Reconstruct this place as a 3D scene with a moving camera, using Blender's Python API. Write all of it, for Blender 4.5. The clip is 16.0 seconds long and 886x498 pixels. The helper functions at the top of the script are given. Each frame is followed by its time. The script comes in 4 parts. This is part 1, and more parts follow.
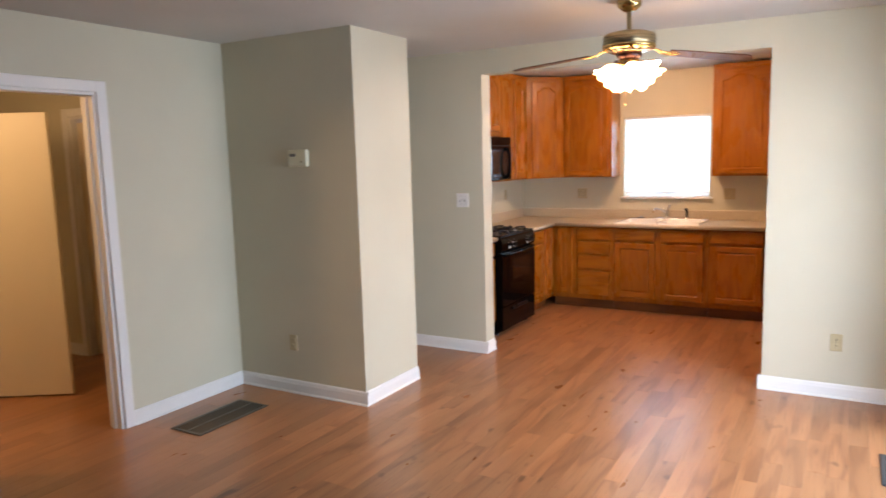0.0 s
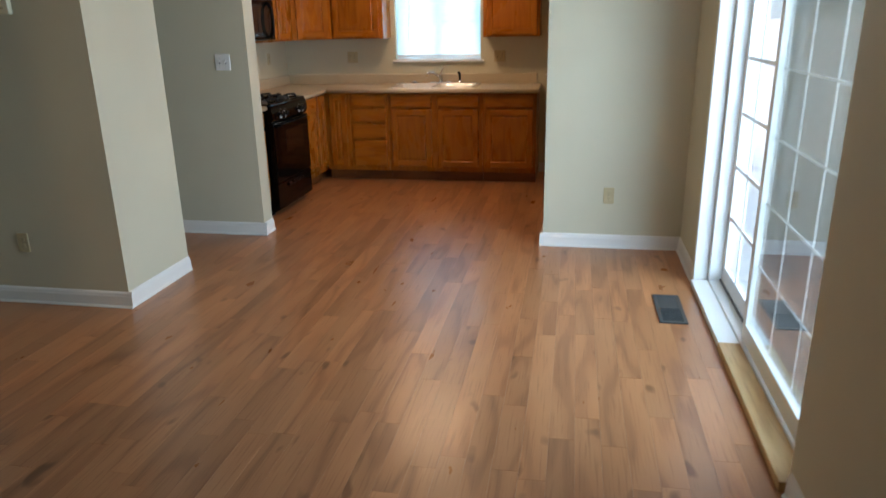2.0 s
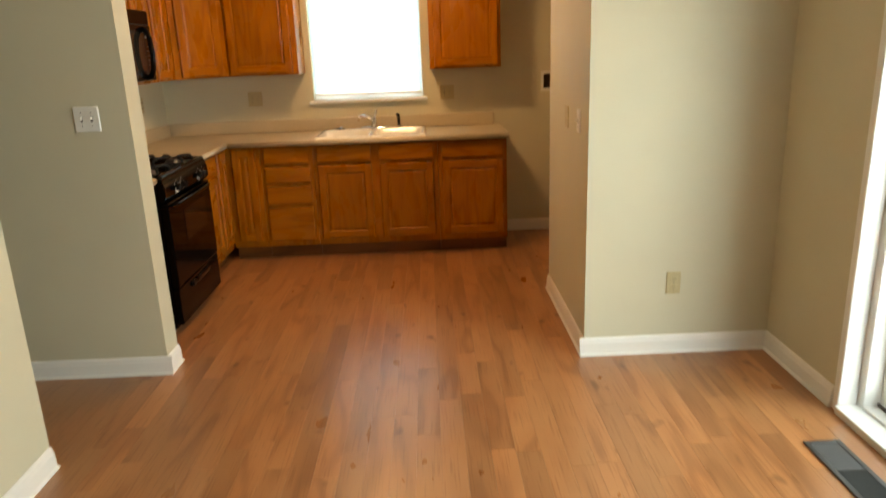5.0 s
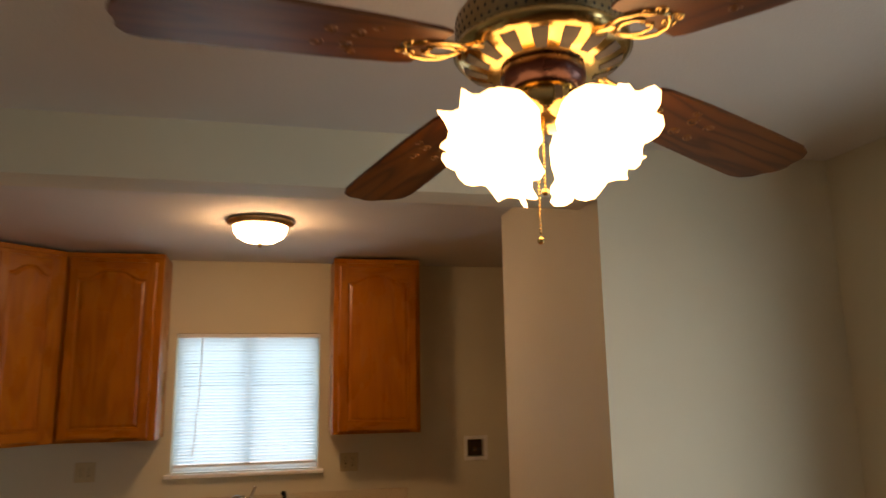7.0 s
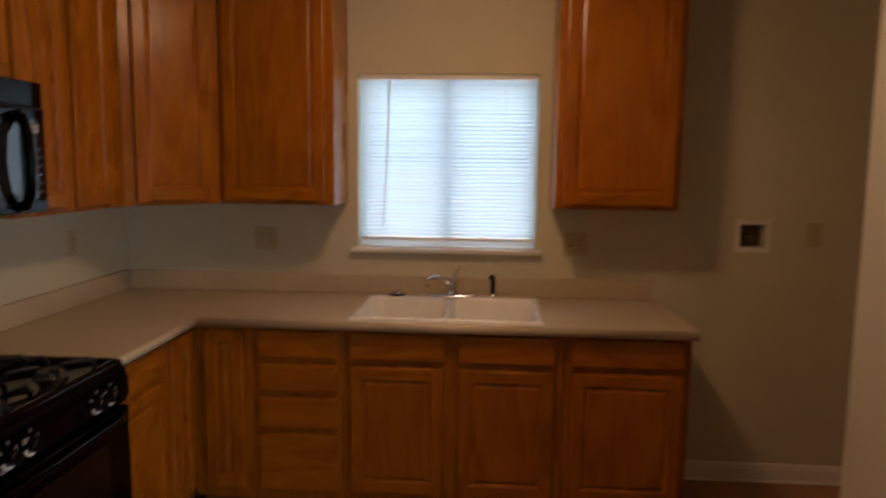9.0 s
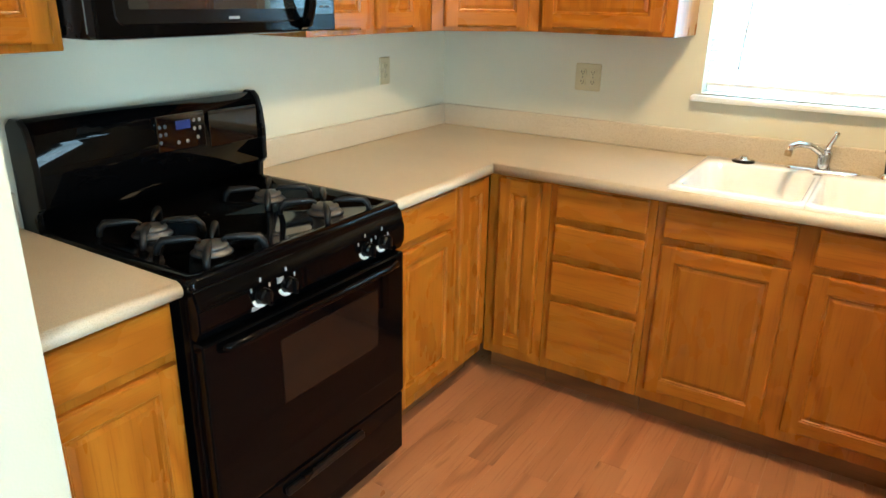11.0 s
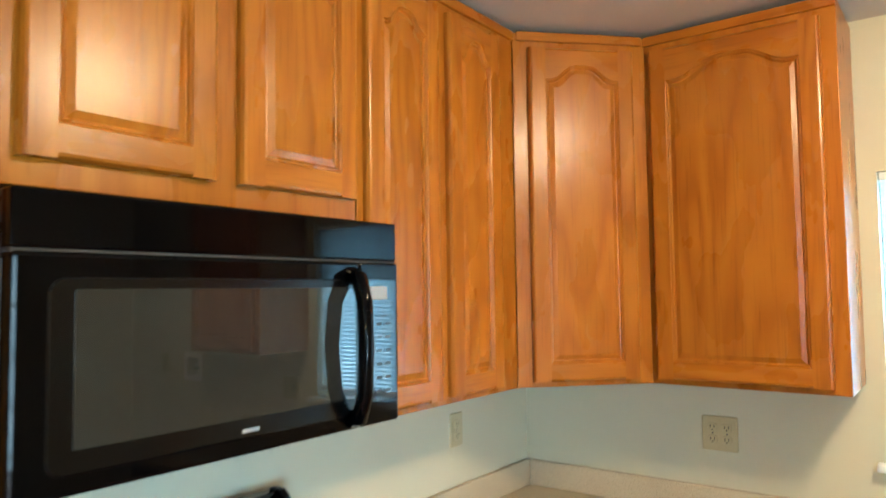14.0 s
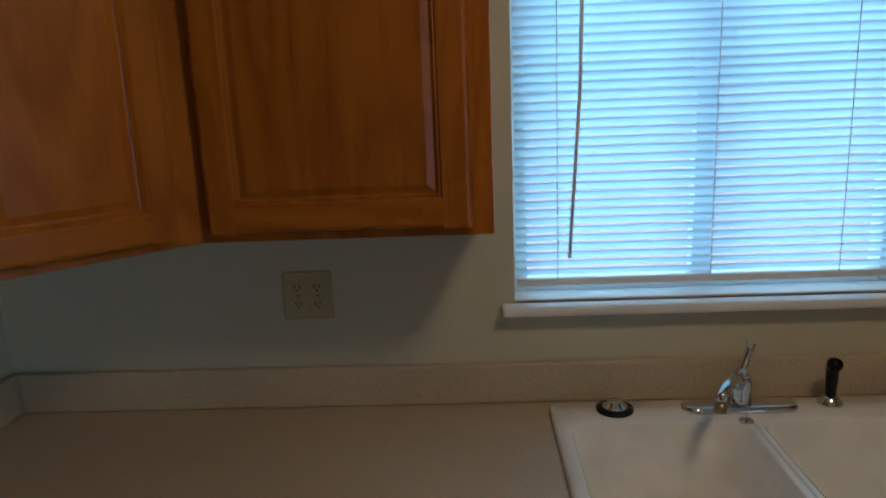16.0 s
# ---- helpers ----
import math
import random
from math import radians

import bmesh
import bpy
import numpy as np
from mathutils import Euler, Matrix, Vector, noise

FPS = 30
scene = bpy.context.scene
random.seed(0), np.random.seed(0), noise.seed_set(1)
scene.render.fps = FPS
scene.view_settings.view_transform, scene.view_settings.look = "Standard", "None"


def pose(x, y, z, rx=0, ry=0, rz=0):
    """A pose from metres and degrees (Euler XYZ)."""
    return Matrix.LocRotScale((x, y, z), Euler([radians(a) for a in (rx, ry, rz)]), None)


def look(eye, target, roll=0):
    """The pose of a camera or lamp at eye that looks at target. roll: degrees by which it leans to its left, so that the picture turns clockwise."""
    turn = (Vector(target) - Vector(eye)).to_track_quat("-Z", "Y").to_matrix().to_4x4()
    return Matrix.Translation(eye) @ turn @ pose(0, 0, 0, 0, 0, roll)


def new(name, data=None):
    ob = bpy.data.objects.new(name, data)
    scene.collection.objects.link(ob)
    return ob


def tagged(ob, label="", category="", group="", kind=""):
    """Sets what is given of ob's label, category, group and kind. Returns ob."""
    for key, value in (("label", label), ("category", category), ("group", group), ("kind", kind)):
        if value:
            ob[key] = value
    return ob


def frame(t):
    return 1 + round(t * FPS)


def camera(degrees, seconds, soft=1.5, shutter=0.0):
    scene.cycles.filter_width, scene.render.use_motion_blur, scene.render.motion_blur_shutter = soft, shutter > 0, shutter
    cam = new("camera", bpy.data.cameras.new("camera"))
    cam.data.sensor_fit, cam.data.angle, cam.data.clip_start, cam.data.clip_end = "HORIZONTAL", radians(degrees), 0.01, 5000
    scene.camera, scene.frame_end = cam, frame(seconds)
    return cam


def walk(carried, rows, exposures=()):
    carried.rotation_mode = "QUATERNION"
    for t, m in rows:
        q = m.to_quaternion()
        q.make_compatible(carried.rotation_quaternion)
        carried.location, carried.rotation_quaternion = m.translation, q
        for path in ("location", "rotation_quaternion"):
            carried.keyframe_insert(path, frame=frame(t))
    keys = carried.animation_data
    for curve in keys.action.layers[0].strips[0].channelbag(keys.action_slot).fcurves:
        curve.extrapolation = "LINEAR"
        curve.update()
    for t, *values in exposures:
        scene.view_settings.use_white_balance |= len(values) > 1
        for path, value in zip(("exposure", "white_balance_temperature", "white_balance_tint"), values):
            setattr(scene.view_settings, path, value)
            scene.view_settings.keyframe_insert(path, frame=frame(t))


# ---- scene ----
cam = camera(64.8, 16.0, shutter=0.4)
PATH = [
    (0, (0.712, -0.488, 1.645), (-0.283, 1.227, 1.383), -1.6),
    (0.5, (0.694, -0.459, 1.611), (-0.091, 1.363, 1.358), -2.3),
    (1, (0.669, -0.428, 1.587), (0.076, 1.462, 1.315), -1.9),
    (1.5, (0.606, -0.367, 1.58), (0.179, 1.538, 1.148), -1.9),
    (2, (0.433, -0.179, 1.529), (0.081, 1.69, 0.91), -1.1),
    (2.5, (0.29, 0.085, 1.481), (-0.129, 1.899, 0.751), -1.5),
    (3, (0.083, 0.317, 1.473), (-0.312, 2.072, 0.6), -1.0),
    (3.2, (0.003, 0.412, 1.478), (-0.364, 2.165, 0.589), -1.8),
    (5.3, (-0.634, 1.467, 1.559), (-0.533, 3.42, 1.141), -0.7),
    (5.5, (-0.709, 1.537, 1.579), (-0.572, 3.509, 1.273), 0.1),
    (6, (-0.681, 1.824, 1.664), (-0.549, 3.819, 1.684), 0.5),
    (6.5, (-0.731, 2.147, 1.67), (-0.532, 4.13, 1.841), 0.5),
    (7, (-0.782, 2.499, 1.694), (-0.334, 4.413, 2.064), -0.9),
    (7.5, (-0.731, 2.834, 1.67), (-0.163, 4.726, 1.977), -1.2),
    (8, (-0.782, 3.105, 1.607), (-0.366, 5.054, 1.777), -0.5),
    (8.5, (-0.707, 3.433, 1.616), (-0.574, 5.427, 1.563), 0.5),
    (9, (-0.742, 3.722, 1.577), (-0.88, 5.703, 1.334), 0.7),
    (9.5, (-0.702, 3.92, 1.546), (-1.336, 5.768, 1.118), 0.5),
    (10, (-0.723, 4.129, 1.504), (-1.644, 5.833, 1.004), 2.5),
    (10.2, (-0.7, 4.167, 1.5), (-1.663, 5.829, 0.945), 2.3),
    (12.3, (-0.944, 4.383, 1.525), (-1.978, 5.939, 0.81), -0.0),
    (12.5, (-0.965, 4.408, 1.529), (-2.041, 5.996, 0.963), -1.1),
    (13, (-1.097, 4.511, 1.591), (-2.187, 6.142, 1.202), -1.1),
    (13.5, (-1.166, 4.632, 1.636), (-2.362, 6.226, 1.472), -1.4),
    (14, (-1.219, 4.768, 1.674), (-2.412, 6.369, 1.792), -0.7),
    (14.5, (-1.288, 4.942, 1.704), (-2.249, 6.692, 1.83), -0.3),
    (15, (-1.369, 5.202, 1.679), (-2.034, 7.088, 1.686), -1.5),
    (15.5, (-1.462, 5.413, 1.666), (-1.778, 7.374, 1.429), -2.7),
    (16, (-1.503, 5.656, 1.633), (-1.594, 7.605, 1.196), -2.4),
]
EXPOSURES = [
    (0.0, 2.62, 7100, 37), (0.5, 2.4, 6800, 31), (1.0, 2.17, 6600, 26), (1.5, 1.9, 6500, 21), (2.0, 1.85, 6500, 21), (2.5, 1.97, 6400, 18), (3.0, 2.37, 6500, 17),
    (5.5, 2.15, 10600, 25), (6.0, 2.0, 11300, 32), (6.5, 1.45, 9900, 30), (7.0, 1.02, 8900, 33), (7.5, 0.65, 8400, 30), (8.0, 1.0, 8000, 27), (8.5, 1.07, 8000, 29),
    (9.0, 0.85, 8200, 36), (9.5, 1.22, 7300, 34), (10.0, 2.2, 6800, 20), (12.5, 3.58, 4900, 0), (13.0, 3.2, 5150, 3), (13.5, 3.13, 5450, 6), (14.0, 3.17, 5800, 3),
    (14.5, 3.25, 5950, -3), (15.0, 2.78, 6100, 3), (15.5, 1.5, 5600, 6), (16.0, 0.5, 5500, 12),
]
walk(cam, [(t, look(eye, target, roll)) for t, eye, target, roll in PATH], EXPOSURES)

# ---- world and lamps ----
world = bpy.data.worlds.new("world")
scene.world = world
world.use_nodes = True
wn = world.node_tree.nodes
sky = wn.new("ShaderNodeTexSky")
sky.sky_type, sky.sun_disc = "NISHITA", False
sky.sun_elevation, sky.sun_rotation = radians(50), radians(-130)
sky.air_density, sky.dust_density, sky.ozone_density = 1.0, 3.0, 1.0
wn["Background"].inputs["Strength"].default_value = 0.15
world.node_tree.links.new(sky.outputs[0], wn["Background"].inputs["Color"])
sun = new("sun", bpy.data.lights.new("sun", "SUN"))
sun.data.energy, sun.data.angle, sun.data.color = 1.5, radians(14), (1.0, 0.96, 0.9)
sun.matrix_world = look((-6, -1, 8), (0, 4, 0))


def area_lamp(name, m, w, h, watts, colour):
    ob = new(name, bpy.data.lights.new(name, "AREA"))
    ob.data.shape, ob.data.size, ob.data.size_y = "RECTANGLE", w, h
    ob.data.energy, ob.data.color = watts, colour
    ob.matrix_world = m
    return ob


SKY_SLIDER, SKY_WINDOW, FAN_GLOW, DOME_GLOW, HALL_WATTS = 46.0, 40.0, 2.5, 26.0, 7.0
# daylight in the sliding door's and the window's openings
area_lamp("sky_at_sliding_door", look((2.0, 2.7, 1.3), (0.7, 3.6, 0.6)), 2.3, 2.1, SKY_SLIDER, (0.54, 0.84, 1.0))
area_lamp("sky_at_window", look((-0.965, 8.1, 1.75), (-0.965, 6, 1.50)), 2.6, 2.2, SKY_WINDOW, (0.44, 0.81, 1.0))
hall_lamp = new("bedroom_lamp", bpy.data.lights.new("bedroom_lamp", "POINT"))
hall_lamp.data.energy, hall_lamp.data.color, hall_lamp.data.shadow_soft_size = HALL_WATTS, (1.0, 0.72, 0.34), 0.15
hall_lamp.location = (-4.1, 1.0, 2.2)


# ---- materials ----
def nodes_of(name):
    m = bpy.data.materials.new(name)
    m.use_nodes = True
    return m, m.node_tree.nodes, m.node_tree.links, m.node_tree.nodes["Principled BSDF"]


def noise_tex(n, l, scale, detail=4, stretch=(1, 1, 1), coord="Object", rough=0.5, shift=None):
    tc, mp, tx = n.new("ShaderNodeTexCoord"), n.new("ShaderNodeMapping"), n.new("ShaderNodeTexNoise")
    mp.inputs["Scale"].default_value = stretch
    l.new(tc.outputs[coord], mp.inputs[0])
    if shift:
        l.new(shift, mp.inputs["Location"])
    l.new(mp.outputs[0], tx.inputs[0])
    tx.inputs["Scale"].default_value, tx.inputs["Detail"].default_value = scale, detail
    tx.inputs["Roughness"].default_value = rough
    return tx


def ramp(n, l, value, stops):
    r = n.new("ShaderNodeValToRGB")
    while len(r.color_ramp.elements) < len(stops):
        r.color_ramp.elements.new(0.5)
    for e, (p, c) in zip(r.color_ramp.elements, stops):
        e.position, e.color = p, (*c, 1)
    l.new(value, r.inputs[0])
    return r.outputs[0]


def mixed(n, l, a, b, fac, mode="MIX"):
    m = n.new("ShaderNodeMix")
    m.data_type, m.blend_type = "RGBA", mode
    for socket, v in ((m.inputs[6], a), (m.inputs[7], b), (m.inputs[0], fac)):
        if isinstance(v, bpy.types.NodeSocket):
            l.new(v, socket)
        else:
            socket.default_value = (*v, 1) if isinstance(v, tuple) else v
    return m.outputs[2]


def bumped(n, l, bsdf, height, strength, dist=0.002):
    b = n.new("ShaderNodeBump")
    b.inputs["Strength"].default_value, b.inputs["Distance"].default_value = strength, dist
    l.new(height, b.inputs["Height"])
    l.new(b.outputs[0], bsdf.inputs["Normal"])


def scaled(c, k):
    return tuple(min(1, v * k) for v in c)


def paint(name, colour, rough=0.6, grain=180, bump=0.12, stain=0.06):
    m, n, l, b = nodes_of(name)
    big, small = noise_tex(n, l, 1.3, 3), noise_tex(n, l, grain, 2)
    c = ramp(n, l, big.outputs[0], [(0.3, scaled(colour, 1 - stain)), (0.7, scaled(colour, 1 + stain * 0.5))])
    l.new(c, b.inputs["Base Color"])
    rr = n.new("ShaderNodeMapRange")
    l.new(small.outputs[0], rr.inputs[0])
    rr.inputs[3].default_value, rr.inputs[4].default_value = rough - 0.08, rough + 0.08
    l.new(rr.outputs[0], b.inputs["Roughness"])
    bumped(n, l, b, small.outputs[0], bump)
    return m


def wood(name, dark, mid, light, along="z", rough=0.40, grain=1.0, island=False, knots=False, spread=(0.88, 1.08), pore=0.5, rings=15.0, calm=(0.10, 0.6), spec=0.5, blot=0.4):
    """Finished wood with long pores and cathedral figure along one axis; each piece gets its own part of the board."""
    m, n, l, b = nodes_of(name)
    own = n.new("ShaderNodeNewGeometry").outputs["Random Per Island"] if island else n.new("ShaderNodeObjectInfo").outputs["Random"]
    mul = n.new("ShaderNodeVectorMath")
    mul.operation = "MULTIPLY"
    comb = n.new("ShaderNodeCombineXYZ")
    for k in range(3):
        l.new(own, comb.inputs[k])
    l.new(comb.outputs[0], mul.inputs[0])
    mul.inputs[1].default_value = (17, 31, 23)
    axis = "xyz".index(along)
    st = tuple(0.16 if k == axis else 1 for k in range(3))
    thin = tuple(0.035 if k == axis else 1 for k in range(3))
    fine = noise_tex(n, l, 170 * grain, 3, thin, shift=mul.outputs[0])
    fig = noise_tex(n, l, 5.5 * grain, 2, st, shift=mul.outputs[0], rough=0.4)
    wave, sine, half = n.new("ShaderNodeMath"), n.new("ShaderNodeMath"), n.new("ShaderNodeMapRange")
    wave.operation, sine.operation = "MULTIPLY", "SINE"
    l.new(fig.outputs[0], wave.inputs[0])
    wave.inputs[1].default_value = rings * 2
    l.new(wave.outputs[0], sine.inputs[0])
    l.new(sine.outputs[0], half.inputs[0])
    half.inputs[1].default_value = -1
    base = ramp(n, l, half.outputs[0], [(0.0, dark), (0.22, mid), (1.0, light)])
    big = noise_tex(n, l, 2.2, 2, shift=mul.outputs[0])
    base = mixed(n, l, base, mid, ramp(n, l, big.outputs[0], [(0.35, (calm[0],) * 3), (0.65, (calm[1],) * 3)]))
    blotch = noise_tex(n, l, 9, 3, tuple(0.4 if k == axis else 1 for k in range(3)), shift=mul.outputs[0])
    base = mixed(n, l, base, ramp(n, l, blotch.outputs[0], [(0.3, (0.90, 0.86, 0.80)), (0.7, (1.06, 1.06, 1.06))]), blot, "MULTIPLY")
    pores = ramp(n, l, fine.outputs[0], [(0.30, (0.62, 0.52, 0.42)), (0.46, (1, 1, 1))])
    base = mixed(n, l, base, pores, pore, "MULTIPLY")
    if knots:
        kn = noise_tex(n, l, 11, 1, tuple(0.45 if k == axis else 1 for k in range(3)), shift=mul.outputs[0])
        base = mixed(n, l, base, ramp(n, l, kn.outputs[0], [(0.70, (1, 1, 1)), (0.77, (0.50, 0.42, 0.36))]), 1.0, "MULTIPLY")
    tone = ramp(n, l, own, [(0, (spread[0],) * 3), (1, (spread[1], spread[1] * 0.985, spread[1] * 0.96))])
    l.new(mixed(n, l, base, tone, 1.0, "MULTIPLY"), b.inputs["Base Color"])
    rr = n.new("ShaderNodeMapRange")
    l.new(blotch.outputs[0], rr.inputs[0])
    rr.inputs[3].default_value, rr.inputs[4].default_value = rough - 0.06, rough + 0.06
    l.new(rr.outputs[0], b.inputs["Roughness"])
    b.inputs["Specular IOR Level"].default_value = spec
    bumped(n, l, b, fine.outputs[0], 0.10, 0.001)
    return m


def glossy(name, colour, rough=0.12, metal=0.0, coat=0.0, smear=0.05, spec=0.5):
    m, n, l, b = nodes_of(name)
    t = noise_tex(n, l, 9, 4)
    rr = n.new("ShaderNodeMapRange")
    l.new(t.outputs[0], rr.inputs[0])
    rr.inputs[3].default_value, rr.inputs[4].default_value = max(0.02, rough - smear), rough + smear
    l.new(rr.outputs[0], b.inputs["Roughness"])
    l.new(ramp(n, l, t.outputs[0], [(0.3, scaled(colour, 0.92)), (0.7, scaled(colour, 1.06))]), b.inputs["Base Color"])
    b.inputs["Metallic"].default_value, b.inputs["Coat Weight"].default_value = metal, coat
    b.inputs["Specular IOR Level"].default_value = spec
    return m


def speckled(name, colour, rough=0.42):
    m, n, l, b = nodes_of(name)
    s1, s2, s3 = noise_tex(n, l, 420, 2), noise_tex(n, l, 160, 3), noise_tex(n, l, 3.0, 3)
    c = ramp(n, l, s3.outputs[0], [(0.3, scaled(colour, 0.93)), (0.7, scaled(colour, 1.05))])
    c = mixed(n, l, c, ramp(n, l, s1.outputs[0], [(0.36, (0.62, 0.58, 0.54)), (0.5, (1, 1, 1))]), 0.6, "MULTIPLY")
    c = mixed(n, l, c, ramp(n, l, s2.outputs[0], [(0.55, (1, 1, 1)), (0.7, (1.12, 1.1, 1.06))]), 0.8, "MULTIPLY")
    l.new(c, b.inputs["Base Color"])
    b.inputs["Roughness"].default_value = rough
    bumped(n, l, b, s1.outputs[0], 0.05, 0.001)
    return m


def glowing(name, colour, strength):
    m, n, l, b = nodes_of(name)
    b.inputs["Base Color"].default_value = (0.9, 0.87, 0.8, 1)
    b.inputs["Roughness"].default_value = 0.3
    b.inputs["Emission Color"].default_value = (*colour, 1)
    b.inputs["Emission Strength"].default_value = strength
    return m


def pane_glass(name, tint=(1, 1, 1)):
    m, n, l, b = nodes_of(name)
    n.remove(b)
    tr, gl, fr, mx = n.new("ShaderNodeBsdfTransparent"), n.new("ShaderNodeBsdfGlossy"), n.new("ShaderNodeLayerWeight"), n.new("ShaderNodeMixShader")
    tr.inputs[0].default_value = (*tint, 1)
    gl.inputs["Roughness"].default_value = 0.02
    fr.inputs["Blend"].default_value = 0.5
    pw, ad = n.new("ShaderNodeMath"), n.new("ShaderNodeMath")
    pw.operation, ad.operation = "POWER", "MULTIPLY_ADD"
    pw.inputs[1].default_value = 2.4
    ad.inputs[1].default_value, ad.inputs[2].default_value = 0.9, 0.03
    l.new(fr.outputs["Facing"], pw.inputs[0])
    l.new(pw.outputs[0], ad.inputs[0])
    l.new(ad.outputs[0], mx.inputs[0])
    l.new(tr.outputs[0], mx.inputs[1])
    l.new(gl.outputs[0], mx.inputs[2])
    l.new(mx.outputs[0], n["Material Output"].inputs[0])
    return m


WALL = paint("wall_paint", (0.60, 0.562, 0.425), 0.62, bump=0.16)
CEIL = paint("ceiling_paint", (0.58, 0.56, 0.51), 0.85, 110, 0.5)
TRIM = paint("trim_paint", (0.80, 0.79, 0.76), 0.38, 90, 0.05, 0.03)
CREAM = paint("cream_door_paint", (0.74, 0.66, 0.50), 0.45, 90, 0.05, 0.03)
HONEY = ((0.28, 0.079, 0.0055), (0.35, 0.107, 0.0073), (0.415, 0.144, 0.011))
OAK = wood("honey_oak", *HONEY, rough=0.28, spread=(0.92, 1.06), pore=0.5, calm=(0.25, 0.8), rings=24.0, spec=0.32)
OAK_X = wood("honey_oak_cross", *HONEY, "x", rough=0.28, spread=(0.92, 1.06), pore=0.5, calm=(0.25, 0.8), rings=24.0, spec=0.32)
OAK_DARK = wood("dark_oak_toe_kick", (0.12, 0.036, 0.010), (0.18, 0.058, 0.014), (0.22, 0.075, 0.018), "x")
BLADE = wood("walnut_blade", (0.040, 0.011, 0.003), (0.095, 0.029, 0.007), (0.145, 0.049, 0.011), "x", rough=0.38, grain=2.0, calm=(0.15, 0.5), rings=22.0, spec=0.3)
PLANKS = ((0.275, 0.104, 0.042), (0.395, 0.166, 0.070), (0.455, 0.206, 0.091), "y", 0.30, 0.8)
PLANK = wood("laminate_plank", *PLANKS, knots=True, spread=(0.82, 1.14), pore=0.6, rings=14.0, calm=(0.15, 0.55), blot=0.2, spec=0.7)
PLANK_FAR = wood("laminate_plank_field", *PLANKS, island=True, knots=False, spread=(0.84, 1.13), pore=0.5, rings=8.0, calm=(0.55, 0.9), blot=0.2, spec=0.7)
OAKSILL = wood("bare_wood_threshold", (0.42, 0.25, 0.10), (0.55, 0.36, 0.17), (0.62, 0.43, 0.22), "y", 0.5)
COUNTER = speckled("beige_laminate", (0.55, 0.46, 0.33))
BLACK = glossy("black_enamel", (0.0012, 0.0012, 0.0014), 0.05, smear=0.02, spec=0.12)
BLACKM = glossy("black_plastic", (0.002, 0.002, 0.0022), 0.28, spec=0.3)
IRON = glossy("cast_iron", (0.007, 0.007, 0.0075), 0.42, spec=0.3)
DARKGLASS = glossy("smoked_glass", (0.0016, 0.0018, 0.002), 0.035, smear=0.01, spec=0.6)
SCREEN = glossy("microwave_mesh_glass", (0.018, 0.018, 0.016), 0.03, smear=0.005, spec=0.7)
GOLD = glossy("gold_scroll_print", (0.20, 0.09, 0.025), 0.4, 0.2)
BEZEL = glossy("matte_black_bezel", (0.0018, 0.0018, 0.002), 0.22, smear=0.04, spec=0.3)
BRASS = glossy("polished_brass", (0.62, 0.43, 0.18), 0.16, 1.0)
BRASSD = glossy("antique_brass", (0.42, 0.31, 0.17), 0.30, 1.0)
CHROME = glossy("chrome", (0.75, 0.76, 0.78), 0.10, 1.0)
ALUM = glossy("burner_cap_metal", (0.14, 0.13, 0.125), 0.45, 0.7)
SINKW = glossy("white_enamel", (0.84, 0.83, 0.79), 0.14, 0, 0.3)
IVORY = glossy("ivory_plastic", (0.50, 0.415, 0.24), 0.38)
WHITEP = glossy("white_plastic", (0.78, 0.77, 0.73), 0.35)
THERMO = glossy("aged_cream_plastic", (0.74, 0.70, 0.50), 0.4)
SLOT = glossy("dark_slot", (0.02, 0.018, 0.016), 0.6)
VENTM = glossy("grey_register_metal", (0.22, 0.21, 0.19), 0.42, 0.5)
VENTG = glossy("blackened_register_metal", (0.085, 0.085, 0.083), 0.42, 0.5)
VENTB = glossy("bronze_register_metal", (0.12, 0.10, 0.078), 0.45, 0.5)
GLASS = pane_glass("window_glass")
FRAMEW = paint("white_vinyl", (0.80, 0.81, 0.80), 0.35, 70, 0.03, 0.02)
LCD = glowing("blue_display", (0.03, 0.14, 0.9), 0.009)
LCD.node_tree.nodes["Principled BSDF"].inputs["Base Color"].default_value = (0.01, 0.015, 0.05, 1)
BULBGLASS = glowing("lit_frosted_glass", (1.0, 0.66, 0.32), FAN_GLOW)
DOMEGLASS = glowing("lit_dome_glass", (1.0, 0.71, 0.40), DOME_GLOW)
PAPER = glossy("printed_label", (0.27, 0.27, 0.265), 0.5)
DIMKEY = glossy("dim_button_print", (0.04, 0.04, 0.043), 0.4)
GROUT = glossy("floor_joint", (0.24, 0.11, 0.05), 0.6)
PATIO = speckled("patio_concrete", (0.58, 0.58, 0.56), 0.8)
SIDING = paint("pale_siding", (0.78, 0.80, 0.80), 0.7)
# screen mesh, its dark teal imitating the dim reflection in the near pane
MESHM = glossy("pane_dimming_mesh", (0.05, 0.075, 0.078), 0.5)
mesh_tr, mesh_mx = MESHM.node_tree.nodes.new("ShaderNodeBsdfTransparent"), MESHM.node_tree.nodes.new("ShaderNodeMixShader")
mesh_mx.inputs[0].default_value = 0.7
MESHM.node_tree.links.new(mesh_tr.outputs[0], mesh_mx.inputs[1])
MESHM.node_tree.links.new(MESHM.node_tree.nodes["Principled BSDF"].outputs[0], mesh_mx.inputs[2])
MESHM.node_tree.links.new(mesh_mx.outputs[0], MESHM.node_tree.nodes["Material Output"].inputs[0])
m_, n_, l_, b_ = nodes_of("sky_tinted_slat")
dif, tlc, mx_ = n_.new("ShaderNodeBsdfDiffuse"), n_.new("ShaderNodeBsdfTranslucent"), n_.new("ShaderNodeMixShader")
